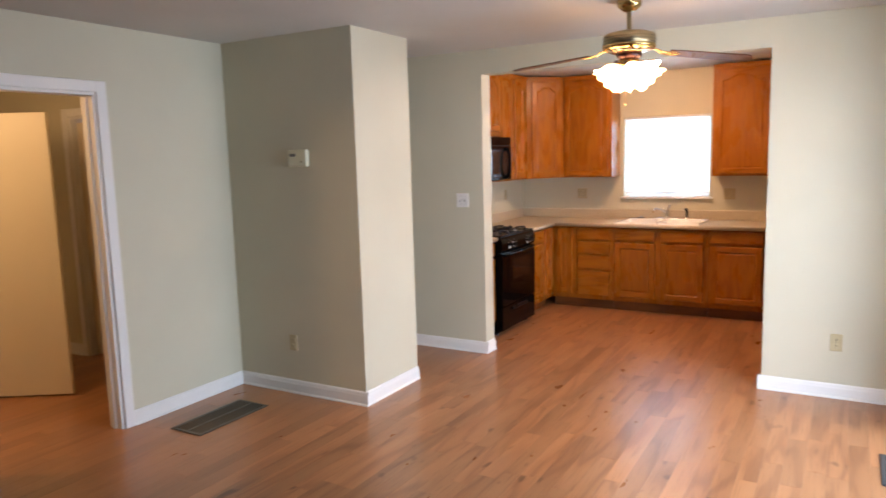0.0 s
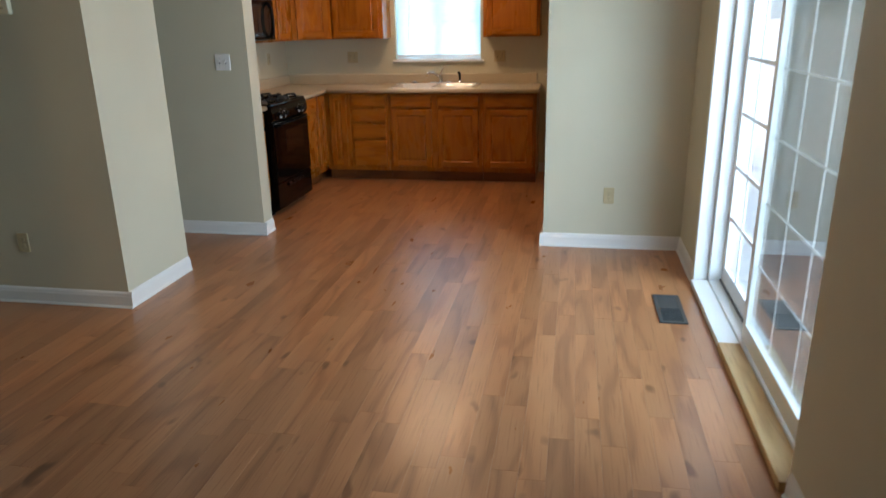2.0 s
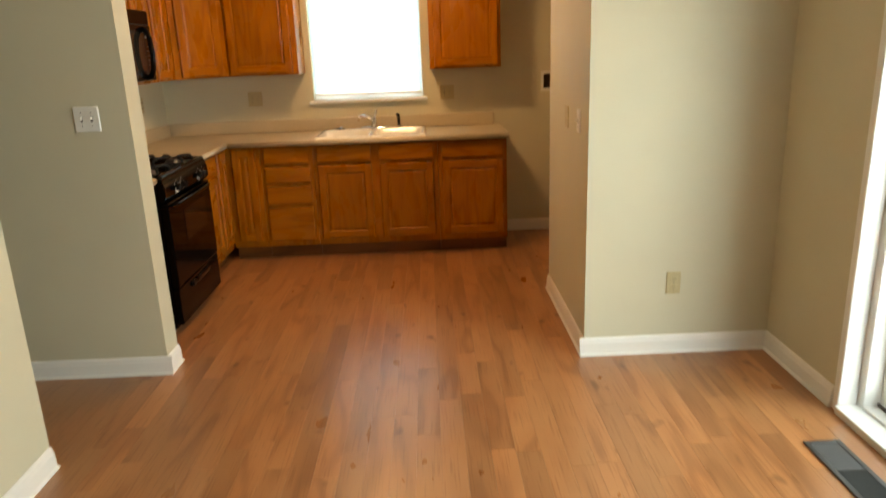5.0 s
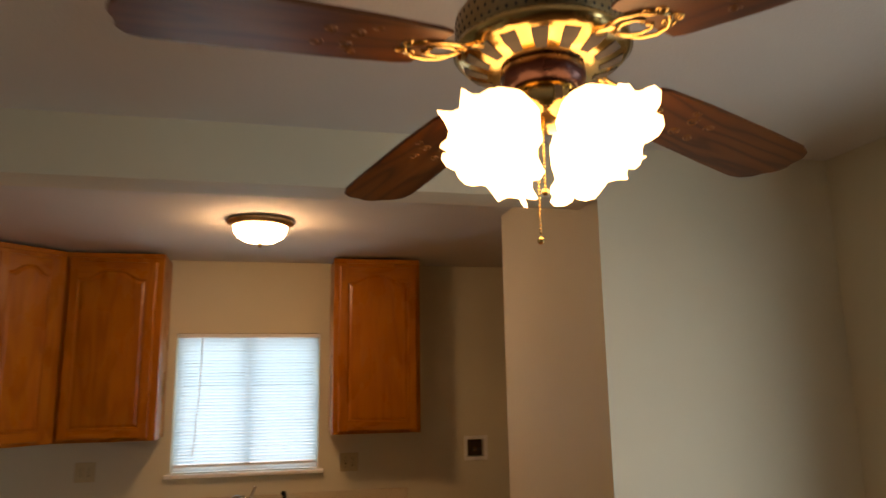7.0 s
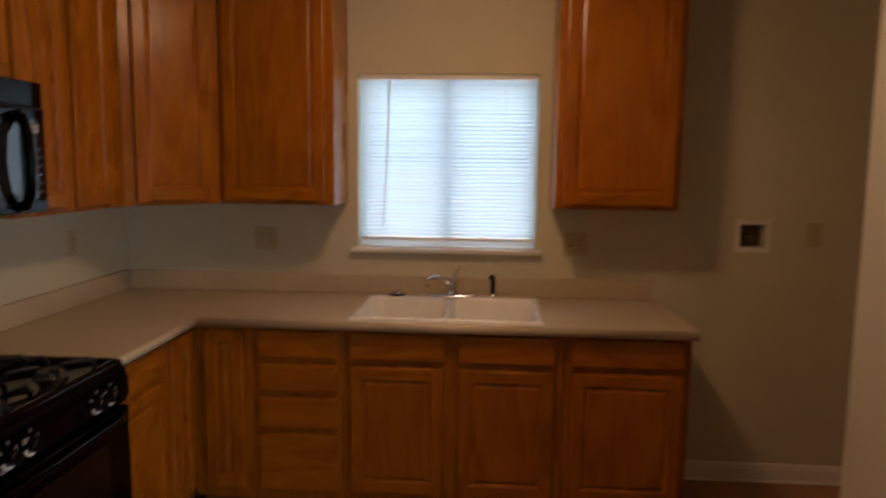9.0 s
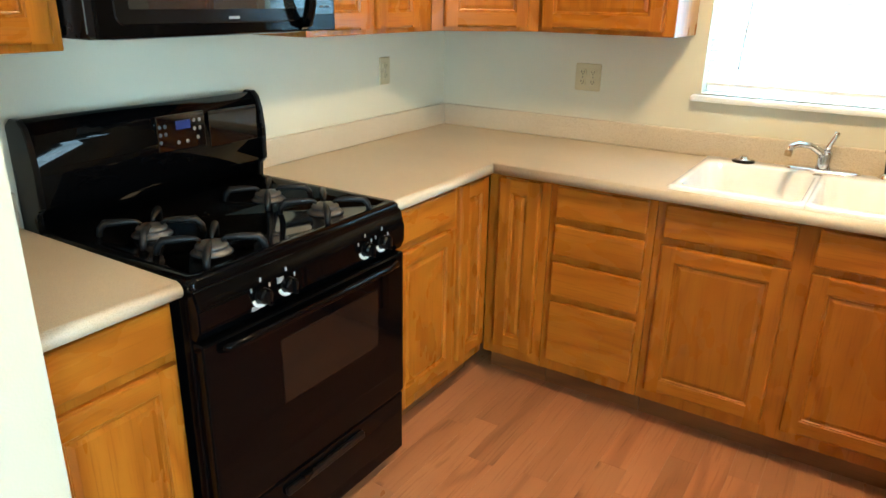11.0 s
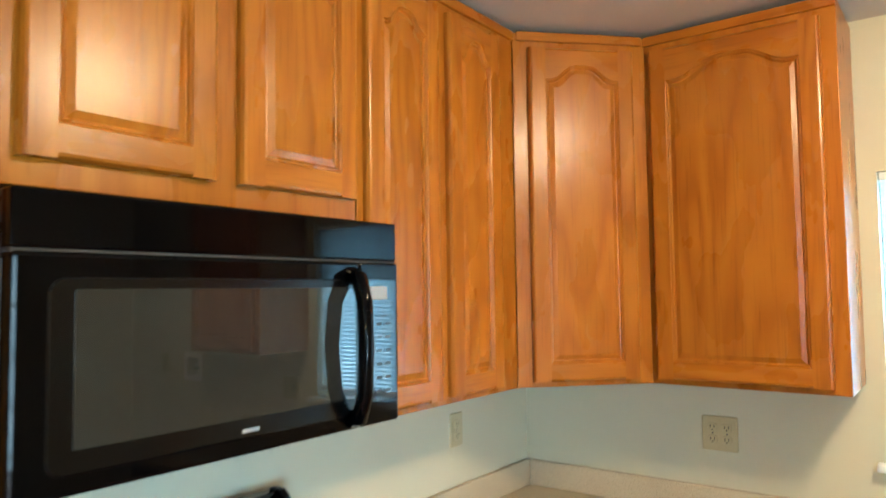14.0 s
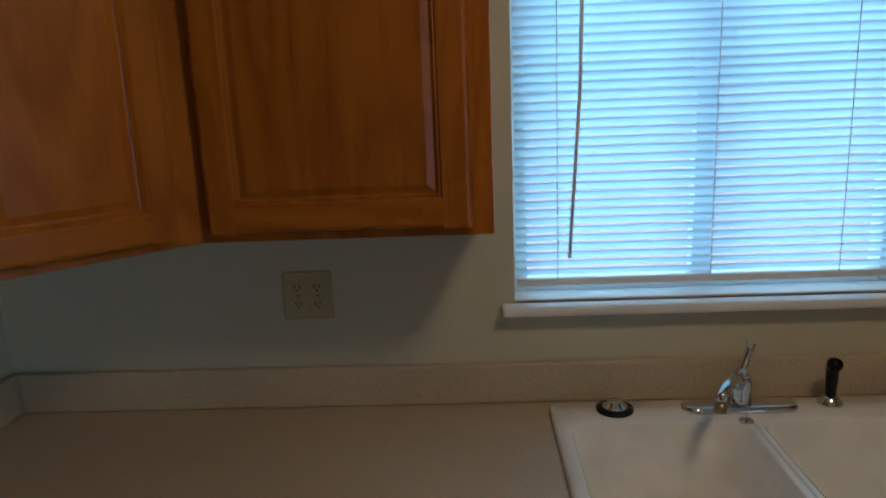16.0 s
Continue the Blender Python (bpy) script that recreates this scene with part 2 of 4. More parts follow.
# the daylight's blue is put into the colour of the white slats
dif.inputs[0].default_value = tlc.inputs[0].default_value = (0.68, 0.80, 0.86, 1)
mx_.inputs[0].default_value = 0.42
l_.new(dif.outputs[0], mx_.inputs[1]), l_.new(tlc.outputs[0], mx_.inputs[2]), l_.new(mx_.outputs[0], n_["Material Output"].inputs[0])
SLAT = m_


# ---- building helpers ----
def mesh_of(bm, name, mat, smooth=False):
    me = bpy.data.meshes.new(name)
    bm.normal_update()
    bm.to_mesh(me)
    bm.free()
    me.materials.append(mat)
    if smooth:
        for p in me.polygons:
            p.use_smooth = True
    return me


def part(name, bm, material, parent, label="", smooth=False, m=None):
    ob = new(name, mesh_of(bm, name, material, smooth))
    ob.parent = parent
    if m is not None:
        ob.matrix_basis = m
    return tagged(ob, label)


def thing(name, m, label, category, group=""):
    return tagged_at(new(name), m, label, category, group)


def tagged_at(ob, m, label, category, group="", kind=""):
    ob.matrix_basis = m
    return tagged(ob, label, category, group, kind)


def structure(name, bm, mat, label, category):
    return tagged(new(name, mesh_of(bm, name, mat)), label, category, "", "structure")


def box(bm, x0, x1, y0, y1, z0, z1, bevel=0.0, seg=2):
    r = bmesh.ops.create_cube(bm, size=1)
    v = r["verts"]
    for p in v:
        p.co = Vector(((x0 + x1) / 2 + p.co.x * (x1 - x0), (y0 + y1) / 2 + p.co.y * (y1 - y0), (z0 + z1) / 2 + p.co.z * (z1 - z0)))
    if bevel:
        e = list({e for p in v for e in p.link_edges})
        bmesh.ops.bevel(bm, geom=e, offset=bevel, segments=seg, affect="EDGES", profile=0.5)
    return bm


def B(*a, **k):
    return box(bmesh.new(), *a, **k)


def lathe(profile, n=32, bm=None, closed=True):
    """A turned shape: (radius, z) from top to bottom, round the z axis."""
    bm = bm or bmesh.new()
    rings = [[bm.verts.new((r * math.cos(2 * math.pi * k / n), r * math.sin(2 * math.pi * k / n), z)) for k in range(n)] for r, z in profile]
    for a, b in zip(rings, rings[1:]):
        for k in range(n):
            bm.faces.new((a[k], b[k], b[(k + 1) % n], a[(k + 1) % n]))
    if closed:
        bm.faces.new(rings[0])
        bm.faces.new(list(reversed(rings[-1])))
    return bm


def tube(points, r, n=10, bm=None):
    """A round bar along points."""
    bm = bm or bmesh.new()
    pts = [Vector(p) for p in points]
    rings = []
    for i, p in enumerate(pts):
        d = (pts[min(i + 1, len(pts) - 1)] - pts[max(i - 1, 0)]).normalized()
        u = d.orthogonal().normalized() if not rings else (u - d * u.dot(d)).normalized()
        w = d.cross(u)
        rr = r[i] if isinstance(r, (list, tuple)) else r
        rings.append([bm.verts.new(p + rr * (math.cos(2 * math.pi * k / n) * u + math.sin(2 * math.pi * k / n) * w)) for k in range(n)])
    for a, b in zip(rings, rings[1:]):
        for k in range(n):
            bm.faces.new((a[k], a[(k + 1) % n], b[(k + 1) % n], b[k]))
    bm.faces.new(list(reversed(rings[0])))
    bm.faces.new(rings[-1])
    return bm


def prism(outline, y0, y1, bevel=0.0):
    """An outline in x and z, drawn out from y0 to y1."""
    bm = bmesh.new()
    a = [bm.verts.new((x, y0, z)) for x, z in outline]
    b = [bm.verts.new((x, y1, z)) for x, z in outline]
    k = len(a)
    bm.faces.new(a)
    bm.faces.new(list(reversed(b)))
    for i in range(k):
        bm.faces.new((a[(i + 1) % k], a[i], b[i], b[(i + 1) % k]))
    if bevel:
        bmesh.ops.bevel(bm, geom=list(bm.edges), offset=bevel, segments=2, affect="EDGES")
    bmesh.ops.recalc_face_normals(bm, faces=bm.faces)
    return bm


def ring_panel(rings, back):
    """Faces between outlines of the same count, from the outer edge inwards; the first ring also goes back to a flat rear."""
    bm = bmesh.new()
    vs = [[bm.verts.new(p) for p in ring] for ring in rings]
    k = len(vs[0])
    rear = [bm.verts.new((p[0], back, p[2])) for p in rings[0]]
    for a, b in zip([rear] + vs, vs):
        for i in range(k):
            bm.faces.new((a[i], a[(i + 1) % k], b[(i + 1) % k], b[i]))
    bm.faces.new(vs[-1])
    bm.faces.new(list(reversed(rear)))
    bmesh.ops.recalc_face_normals(bm, faces=bm.faces)
    return bm


def rrect(x0, x1, y0, y1, r, n=6):
    pts = []
    for cx, cy, a0 in ((x1 - r, y1 - r, 0), (x0 + r, y1 - r, 90), (x0 + r, y0 + r, 180), (x1 - r, y0 + r, 270)):
        for k in range(n + 1):
            a = radians(a0 + 90 * k / n)
            pts.append((cx + r * math.cos(a), cy + r * math.sin(a)))
    return pts


def loft(rings, cap_first=False, cap_last=True):
    bm = bmesh.new()
    vs = [[bm.verts.new(p) for p in ring] for ring in rings]
    k = len(vs[0])
    for a, b in zip(vs, vs[1:]):
        for i in range(k):
            bm.faces.new((a[i], a[(i + 1) % k], b[(i + 1) % k], b[i]))
    if cap_last:
        bm.faces.new(vs[-1])
    if cap_first:
        bm.faces.new(list(reversed(vs[0])))
    bmesh.ops.recalc_face_normals(bm, faces=bm.faces)
    return bm


# ---- the large structure ----
CEIL_Z = 2.48
XL, XR, YB, YK = -3.17, 1.19, -2.6, 7.20
YW, XJ, XB, YA = 4.62, -1.855, 0.255, 5.67
CX, CY0, CY1 = -2.025, 3.15, 3.80
KX = -2.63
HEAD, WT = 2.29, 0.15


def wall(name, *boxes):
    bm = bmesh.new()
    for b in boxes:
        box(bm, *b)
    return structure(name, bm, WALL, "beige painted plaster wall", "wall")


floor = structure("floor", B(-6.2, XR + 0.14, YB - 0.12, 7.34, -0.12, -0.006), GROUT, "warm brown laminate plank floor with a satin finish", "floor")
structure("ceiling", B(-6.2, XR + 0.14, YB - 0.12, 7.34, CEIL_Z, CEIL_Z + 0.1), CEIL, "off-white textured ceiling", "ceiling")
DY0, DY1, DZ = 1.365, 2.145, 2.08
wall("wall_west", (XL - 0.12, XL, YB, DY0, 0, CEIL_Z), (XL - 0.12, XL, DY1, CY0, 0, CEIL_Z), (XL - 0.12, XL, DY0, DY1, DZ, CEIL_Z))
wall("wall_chase", (XL - 0.12, CX, CY0, CY1, 0, CEIL_Z))
wall("wall_kitchen_west", (-4.6, XJ, YW, YW + WT, 0, CEIL_Z), (XJ, XB, YW, YW + WT, HEAD, CEIL_Z))
wall("wall_closet", (XB, XR, YW, YA, 0, CEIL_Z))
wall("wall_stove", (KX - 0.12, KX, YW + WT, YK, 0, CEIL_Z))
WX0, WX1, WZ0, WZ1 = -1.415, -0.525, 1.158, 2.012
BX, BZ = 0.525, 1.245
wall("wall_north", (KX - 0.12, WX0, YK, YK + 0.14, 0, CEIL_Z), (WX1, BX - 0.063, YK, YK + 0.14, 0, CEIL_Z), (BX + 0.063, XR + 0.14, YK, YK + 0.14, 0, CEIL_Z), (BX - 0.063, BX + 0.063, YK, YK + 0.14, 0, BZ - 0.058), (BX - 0.063, BX + 0.063, YK, YK + 0.14, BZ + 0.058, CEIL_Z), (BX - 0.063, BX + 0.063, YK + 0.09, YK + 0.14, BZ - 0.058, BZ + 0.058), (WX0, WX1, YK, YK + 0.14, 0, WZ0), (WX0, WX1, YK, YK + 0.14, WZ1, CEIL_Z))
SY0, SY1, SZ, ET = 1.97, 3.96, 2.03, 0.24
wall("wall_east", (XR, XR + ET, YB, SY0, 0, CEIL_Z), (XR, XR + ET, SY1, YK, 0, CEIL_Z), (XR, XR + ET, SY0, SY1, SZ, CEIL_Z))
wall("wall_south", (-6.2, XR + 0.14, YB - 0.12, YB, 0, CEIL_Z))
wall("wall_hall", (-4.72, -4.6, CY1, YW, 0, CEIL_Z), (-4.72, XL - 0.12, CY1 - 0.12, CY1, 0, CEIL_Z))
wall("wall_bedroom", (-6.2, -6.08, YB, 4.0, 0, CEIL_Z), (-6.08, -4.97, 3.1, 3.22, 0, CEIL_Z), (-4.17, XL - 0.12, 3.1, 3.22, 0, CEIL_Z), (-4.97, -4.17, 3.1, 3.22, 2.06, CEIL_Z))


def baseboard(a, b, side):
    """A skirting with a rounded cap from a to b; side: the way it stands out from the wall."""
    a, b, s = Vector((*a, 0)), Vector((*b, 0)), Vector((*side, 0))
    bm = bmesh.new()
    prof = [(0, 0), (0.024, 0), (0.024, 0.006), (0.016, 0.014), (0.014, 0.066), (0.011, 0.076), (0.010, 0.084), (0.004, 0.094), (0, 0.095)]
    ends = [[bm.verts.new(p + s * u + Vector((0, 0, w))) for u, w in prof] for p in (a, b)]
    k = len(prof)
    for i in range(k):
        bm.faces.new((ends[0][i], ends[0][(i + 1) % k], ends[1][(i + 1) % k], ends[1][i]))
    bm.faces.new(ends[0])
    bm.faces.new(list(reversed(ends[1])))
    bmesh.ops.recalc_face_normals(bm, faces=bm.faces)
    return structure("baseboard", bm, TRIM, "white painted baseboard with a rounded cap", "baseboard")


E_ = 0.024
baseboard((XL, DY1 + 0.066), (XL, CY0), (1, 0))
baseboard((XL, YB), (XL, DY0 - 0.066), (1, 0))
baseboard((XL, CY0), (CX + E_, CY0), (0, -1))
baseboard((CX, CY0), (CX, CY1), (1, 0))
baseboard((-4.6, YW), (XJ + E_, YW), (0, -1))
baseboard((XJ, YW), (XJ, YW + WT), (1, 0))
baseboard((XB - E_, YW), (XR, YW), (0, -1))
baseboard((XB, YW), (XB, YA), (-1, 0))
baseboard((XR, SY1 + 0.04), (XR, YW), (-1, 0))
baseboard((XR, YB), (XR, SY0 - 0.02), (-1, 0))
baseboard((0.095, YK), (XR, YK), (0, -1))
baseboard((XR, YA), (XR, YK), (-1, 0))
baseboard((XB, YA), (XR, YA), (0, 1))
baseboard((XL, YB), (XR, YB), (0, 1))
baseboard((-6.08, 3.1), (-5.04, 3.1), (0, -1))
baseboard((-4.10, 3.1), (XL - 0.12, 3.1), (0, -1))

# door casing on the west wall, and the rooms' inner jamb
def casing(name, m, w, h, depth):
    t = thing(name, m, "white painted door casing round an open doorway", "door casing")
    tagged(t, kind="structure")
    for x0, x1 in ((-0.066, 0), (w, w + 0.066)):
        part("side_casing", B(x0, x1, -0.018, 0, 0, h + 0.066, bevel=0.004), TRIM, t)
    part("head_casing", B(0, w, -0.018, 0, h, h + 0.066, bevel=0.004), TRIM, t)
    for x0, x1 in ((0, 0.018), (w - 0.018, w)):
        part("jamb", B(x0, x1, 0.001, depth, 0, h - 0.018, bevel=0.002), TRIM, t)
    part("head_jamb", B(0, w, 0.001, depth, h - 0.018, h, bevel=0.002), TRIM, t)
    part("door_stop", B(w - 0.03, w - 0.0185, 0.05, 0.085, 0, h - 0.03, bevel=0.002), TRIM, t)
    return t


casing("door_1", pose(XL, DY0, 0, 0, 0, 90), DY1 - DY0, DZ, 0.118)
casing("door_2", pose(-4.97, 3.1, 0), 0.8, 2.06, 0.118)
cl = thing("closet_door", pose(-4.95, 3.16, 0.012), "cream painted closet door standing closed", "door")
part("leaf", B(0, 0.76, 0, 0.035, 0, 2.0, bevel=0.003), CREAM, cl)
for z in (0.1, 0.24):
    part("rail", B(0.03, 0.73, -0.012, 0, z, z + 0.05, bevel=0.004), CREAM, cl)
leaf = thing("interior_door", pose(-4.754, 1.975, 0.015, 0, 0, 33), "plain cream flush door standing wide open", "door")
part("leaf", B(0, 0.78, -0.018, 0.018, 0, 2.01, bevel=0.003), CREAM, leaf)
part("hinge_post", B(-0.06, 0, -0.03, 0.03, -0.015, 2.05, bevel=0.003), TRIM, leaf)

# ---- sliding glass door in the east wall ----
RV, LM = 0.07, 1.09
sd = tagged_at(new("door_3"), pose(XR + RV, SY0, 0, 0, 0, 0), "white sliding glass patio door with a muntin grid, closed", "sliding door", "", "structure")
LW, LH = SY1 - SY0, SZ
for y0, y1 in ((0, 0.05), (LW - 0.05, LW)):
    part("door_frame", B(0.0, 0.13, y0, y1, 0.03, LH, bevel=0.004), FRAMEW, sd)
part("head_frame", B(0.0, 0.13, 0.05, LW - 0.05, LH - 0.05, LH, bevel=0.004), FRAMEW, sd)
part("sill_frame", B(0.002, 0.13, 0.05, LW - 0.05, 0.0, 0.045, bevel=0.004), FRAMEW, sd)
part("track", B(0.060, 0.067, 0.05, LW - 0.05, 0.045, 0.058), ALUM, sd, "worn aluminium track")
part("edge_trim", B(-0.012 - RV, -0.001, LW - 0.012, LW + 0.03, 0, LH + 0.03, bevel=0.006), FRAMEW, sd)
part("threshold", B(-0.03 - RV, 0.001, 0.003, LM, 0.0, 0.04, bevel=0.004), OAKSILL, sd, "bare pale wood threshold strip")
part("threshold", B(-0.026 - RV, 0.001, LM, LW - 0.012, 0.0, 0.034, bevel=0.004), FRAMEW, sd, "white threshold strip")


def slide_panel(y0, y1, x, tint, inset, half):
    p = part("sliding_panel", bmesh.new(), FRAMEW, sd)
    st = 0.045
    z0, z1 = 0.055, LH - 0.055
    for a, b in ((y0, y0 + st), (y1 - st, y1)):
        part("stile", B(x, x + 0.035, a, b, z0, z1, bevel=0.004), tint, p)
    part("rail", B(x, x + 0.035, y0 + st, y1 - st, z0, z0 + 0.09, bevel=0.004), FRAMEW, p)
    part("rail", B(x, x + 0.035, y0 + st, y1 - st, z1 - 0.07, z1, bevel=0.004), FRAMEW, p)
    g = part("pane", B(x + 0.013, x + 0.021, y0 + st, y1 - st, z0 + 0.09, z1 - 0.07), GLASS, p)
    g.visible_shadow = False
    for k in (1, 2):
        yy = y0 + st + (y1 - y0 - 2 * st) * k / 3
        part("muntin", B(x + inset, x + inset + 0.006, yy - half, yy + half, z0 + 0.09, z1 - 0.07), FRAMEW, p)
    for k in range(1, 6):
        zz = z0 + 0.09 + (z1 - z0 - 0.16) * k / 6
        part("muntin", B(x + inset - 0.001, x + inset + 0.007, y0 + st, y1 - st, zz - half, zz + half), FRAMEW, p)


slide_panel(0.05, LM + 0.03, 0.01, TRIM, 0.0225, 0.004)
slide_panel(LM - 0.03, LW - 0.05, 0.07, FRAMEW, 0.006, 0.010)
# set right behind the near pane to darken it; casts no shadow
scr = part("insect_screen", B(0.050, 0.0515, 0.06, LM + 0.02, 0.06, LH - 0.06), MESHM, sd, "insect screen darkened to dim the near pane")
scr.visible_shadow = False
for a in ((0.05, 0.075), (LM - 0.02, LM + 0.005)):
    part("screen_stile", B(0.047, 0.058, a[0], a[1], 0.06, LH - 0.055, bevel=0.002), FRAMEW, sd)

# ---- kitchen window with blind ----
win = tagged_at(new("window_1"), pose(WX0, YK, WZ0), "white sliding kitchen window with a wide painted sill", "window", "", "structure")
ww, wh = WX1 - WX0, WZ1 - WZ0
for a, b in ((0.002, 0.035), (ww - 0.035, ww - 0.002)):
    part("window_frame", B(a, b, 0.075, 0.13, 0.002, wh - 0.002, bevel=0.003), FRAMEW, win)
for a, b in ((0.002, 0.035), (wh - 0.035, wh - 0.002)):
    part("window_frame", B(0.035, ww - 0.035, 0.075, 0.13, a, b, bevel=0.003), FRAMEW, win)
part("meeting_stile", B(ww / 2 - 0.022, ww / 2 + 0.022, 0.08, 0.12, 0.035, wh - 0.035, bevel=0.003), FRAMEW, win)
for a, b in ((0.035, ww / 2 - 0.022), (ww / 2 + 0.022, ww - 0.035)):
    part("pane", B(a, b, 0.098, 0.103, 0.035, wh - 0.035), GLASS, win).visible_shadow = False
part("window_sill", B(-0.032, ww + 0.036, -0.045, 0.0, -0.026, -0.002, bevel=0.008), TRIM, win)
part("inner_sill", B(0.001, ww - 0.001, 0.0, 0.074, -0.02, 0.004, bevel=0.002), TRIM, win)
blind = thing("window_blind", pose(WX0, YK, WZ0), "white aluminium mini blind lowered over the window, slats tilted", "blind")
part("head_rail", B(0.004, ww - 0.004, 0.012, 0.045, wh - 0.028, wh - 0.001, bevel=0.003), FRAMEW, blind)
part("bottom_rail", B(0.008, ww - 0.008, 0.014, 0.038, 0.030, 0.048, bevel=0.004), FRAMEW, blind, "pale bottom rail")
slat_bm = bmesh.new()
prof = [(-0.0125, -0.0012), (-0.006, 0.0006), (0, 0.0012), (0.006, 0.0006), (0.0125, -0.0012)]
cols = [[slat_bm.verts.new((x, y, z)) for y, z in prof] for x in (0.006, ww - 0.006)]
for i in range(4):
    slat_bm.faces.new((cols[0][i], cols[1][i], cols[1][i + 1], cols[0][i + 1]))
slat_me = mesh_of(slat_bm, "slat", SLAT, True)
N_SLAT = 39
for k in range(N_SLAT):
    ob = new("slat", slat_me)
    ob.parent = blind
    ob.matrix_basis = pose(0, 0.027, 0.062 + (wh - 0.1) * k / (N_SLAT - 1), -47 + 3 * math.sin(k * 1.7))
for x in (0.10, ww / 2, ww - 0.16):
    part("ladder_cord", tube([(x, 0.012, 0.04), (x, 0.012, wh - 0.03)], 0.0011, 6), WHITEP, blind)
part("tilt_wand", tube([(0.155, 0.004, wh - 0.03), (0.148, 0.000, wh * 0.55), (0.125, -0.002, 0.10)], 0.0042, 8), WHITEP, blind, "clear plastic tilt wand", True)

# ---- outside ----
structure("ground", B(-400, 400, -400, 400, -0.3, -0.22), PATIO, "pale grey concrete and ground outside", "ground")
structure("backdrop", B(7.0, 7.3, -6, 14, -0.22, 2.4), SIDING, "pale fence beyond the patio", "fence")


# ---- kitchen cabinets ----
def outline(x0, x1, z0, z1, arch, d, n=12):
    """Points of a door panel's outline, shrunk by d; arch: how far its top rises in the middle."""
    x0, x1, z0, z1 = x0 + d, x1 - d, z0 + d, z1 - d
    pts = [(x0, z0), (x1, z0)]
    for k in range(n + 1):
        u = 1 - k / n
        s = min(1, max(0, (0.5 - abs(u - 0.5)) * 2 - 0.16) / 0.62)
        s = s * s * (3 - 2 * s)
        pts.append((x0 + (x1 - x0) * u, z1 - arch * (1 - s)))
    return pts


def door(name, parent, x0, x1, z0, z1, arch=0.0, rail=0.052, m=None):
    """A raised-panel door of two stiles, two rails and a panel, its face to -y, 20 mm thick."""
    d = part(name, bmesh.new(), OAK, parent, m=m)
    edge = ((0, -0.0005), (0, -0.012), (0.004, -0.019), (0.009, -0.0208))
    for xo, s in ((x0, 1), (x1, -1)):
        prof = [(xo + s * u, v) for u, v in edge] + [(xo + s * rail, -0.0208), (xo + s * rail, -0.0005)]
        part("stile", loft([[(px, py, z0 + 0.004 * c) for px, py in prof] for c in (0, 1)][:1] + [[(px, py, z) for px, py in prof] for z in (z0 + 0.004, z1 - 0.004, z1)], True), OAK, d)
    pts = outline(x0 + rail, x1 - rail, z0 + rail, z1 - rail, arch, 0)
    tops, n = pts[2:], len(pts) - 2
    for nm, zo, s, inner in (("bottom_rail", z0, 1, [(px, z0 + rail) for px, pz in tops]), ("top_rail", z1, -1, tops)):
        part("rail", loft([[(px, v, zo + s * u) for u, v in edge] + [(px, -0.0208, pz), (px, -0.0005, pz)] for px, pz in inner], True), OAK_X, d)
    ins = lambda e: outline(x0 + rail, x1 - rail, z0 + rail, z1 - rail, arch, e)
    seq = [(ins(0), -0.0203), (ins(0.0035), -0.0172), (ins(0.0065), -0.0178), (ins(0.0095), -0.0130), (ins(0.0125), -0.0122), (ins(0.026), -0.0170), (ins(0.029), -0.0170)]
    part("panel", ring_panel([[(px, dy, pz) for px, pz in pp] for pp, dy in seq], -0.0005), OAK, d)
    return d


def drawer_front(parent, x0, x1, z0, z1, mat=None):
    return part("drawer_front", B(x0, x1, -0.02, -0.0005, z0, z1, bevel=0.006), mat or OAK_X, parent)


def base_cabinet(m, w, label, fronts, d=0.60, hollow=False, group="base cabinets"):
    """Local x across, front at y=0, depth to +y."""
    c = thing("base_cabinet", m, label, "kitchen cabinet", group)
    if hollow:
        part("face_frame", B(0.001, w - 0.001, 0.0, 0.02, 0.105, 0.874, bevel=0.002), OAK, c)
        for x0, x1 in ((0.001, 0.017), (w - 0.017, w - 0.001)):
            part("side_panel", B(x0, x1, 0.02, d, 0.105, 0.874), OAK, c)
        part("floor_panel", B(0.017, w - 0.017, 0.02, d, 0.105, 0.125), OAK, c)
    else:
        part("body", B(0.001, w - 0.001, 0.0, d, 0.105, 0.874, bevel=0.002), OAK, c)
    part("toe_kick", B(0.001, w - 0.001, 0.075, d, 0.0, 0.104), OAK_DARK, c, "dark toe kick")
    for kind, x0, x1, z0, z1 in fronts:
        door("door", c, x0, x1, z0, z1) if kind == "door" else drawer_front(c, x0, x1, z0, z1)
    return c


def upper_cabinet(m, w, label, fronts, z0, z1, d=0.305, group="wall cabinets", arch=0.045):
    c = thing("wall_cabinet", m, label, "kitchen cabinet", group)
    part("body", B(0.001, w - 0.001, 0.0, d, z0, z1, bevel=0.002), OAK, c)
    part("top_moulding", B(-0.0, w, -0.008, 0.02, z1 - 0.028, z1 + 0.002, bevel=0.004), OAK_X, c)
    for x0, x1, a, b, ar in fronts:
        door("door", c, x0, x1, a, b, ar)
    return c


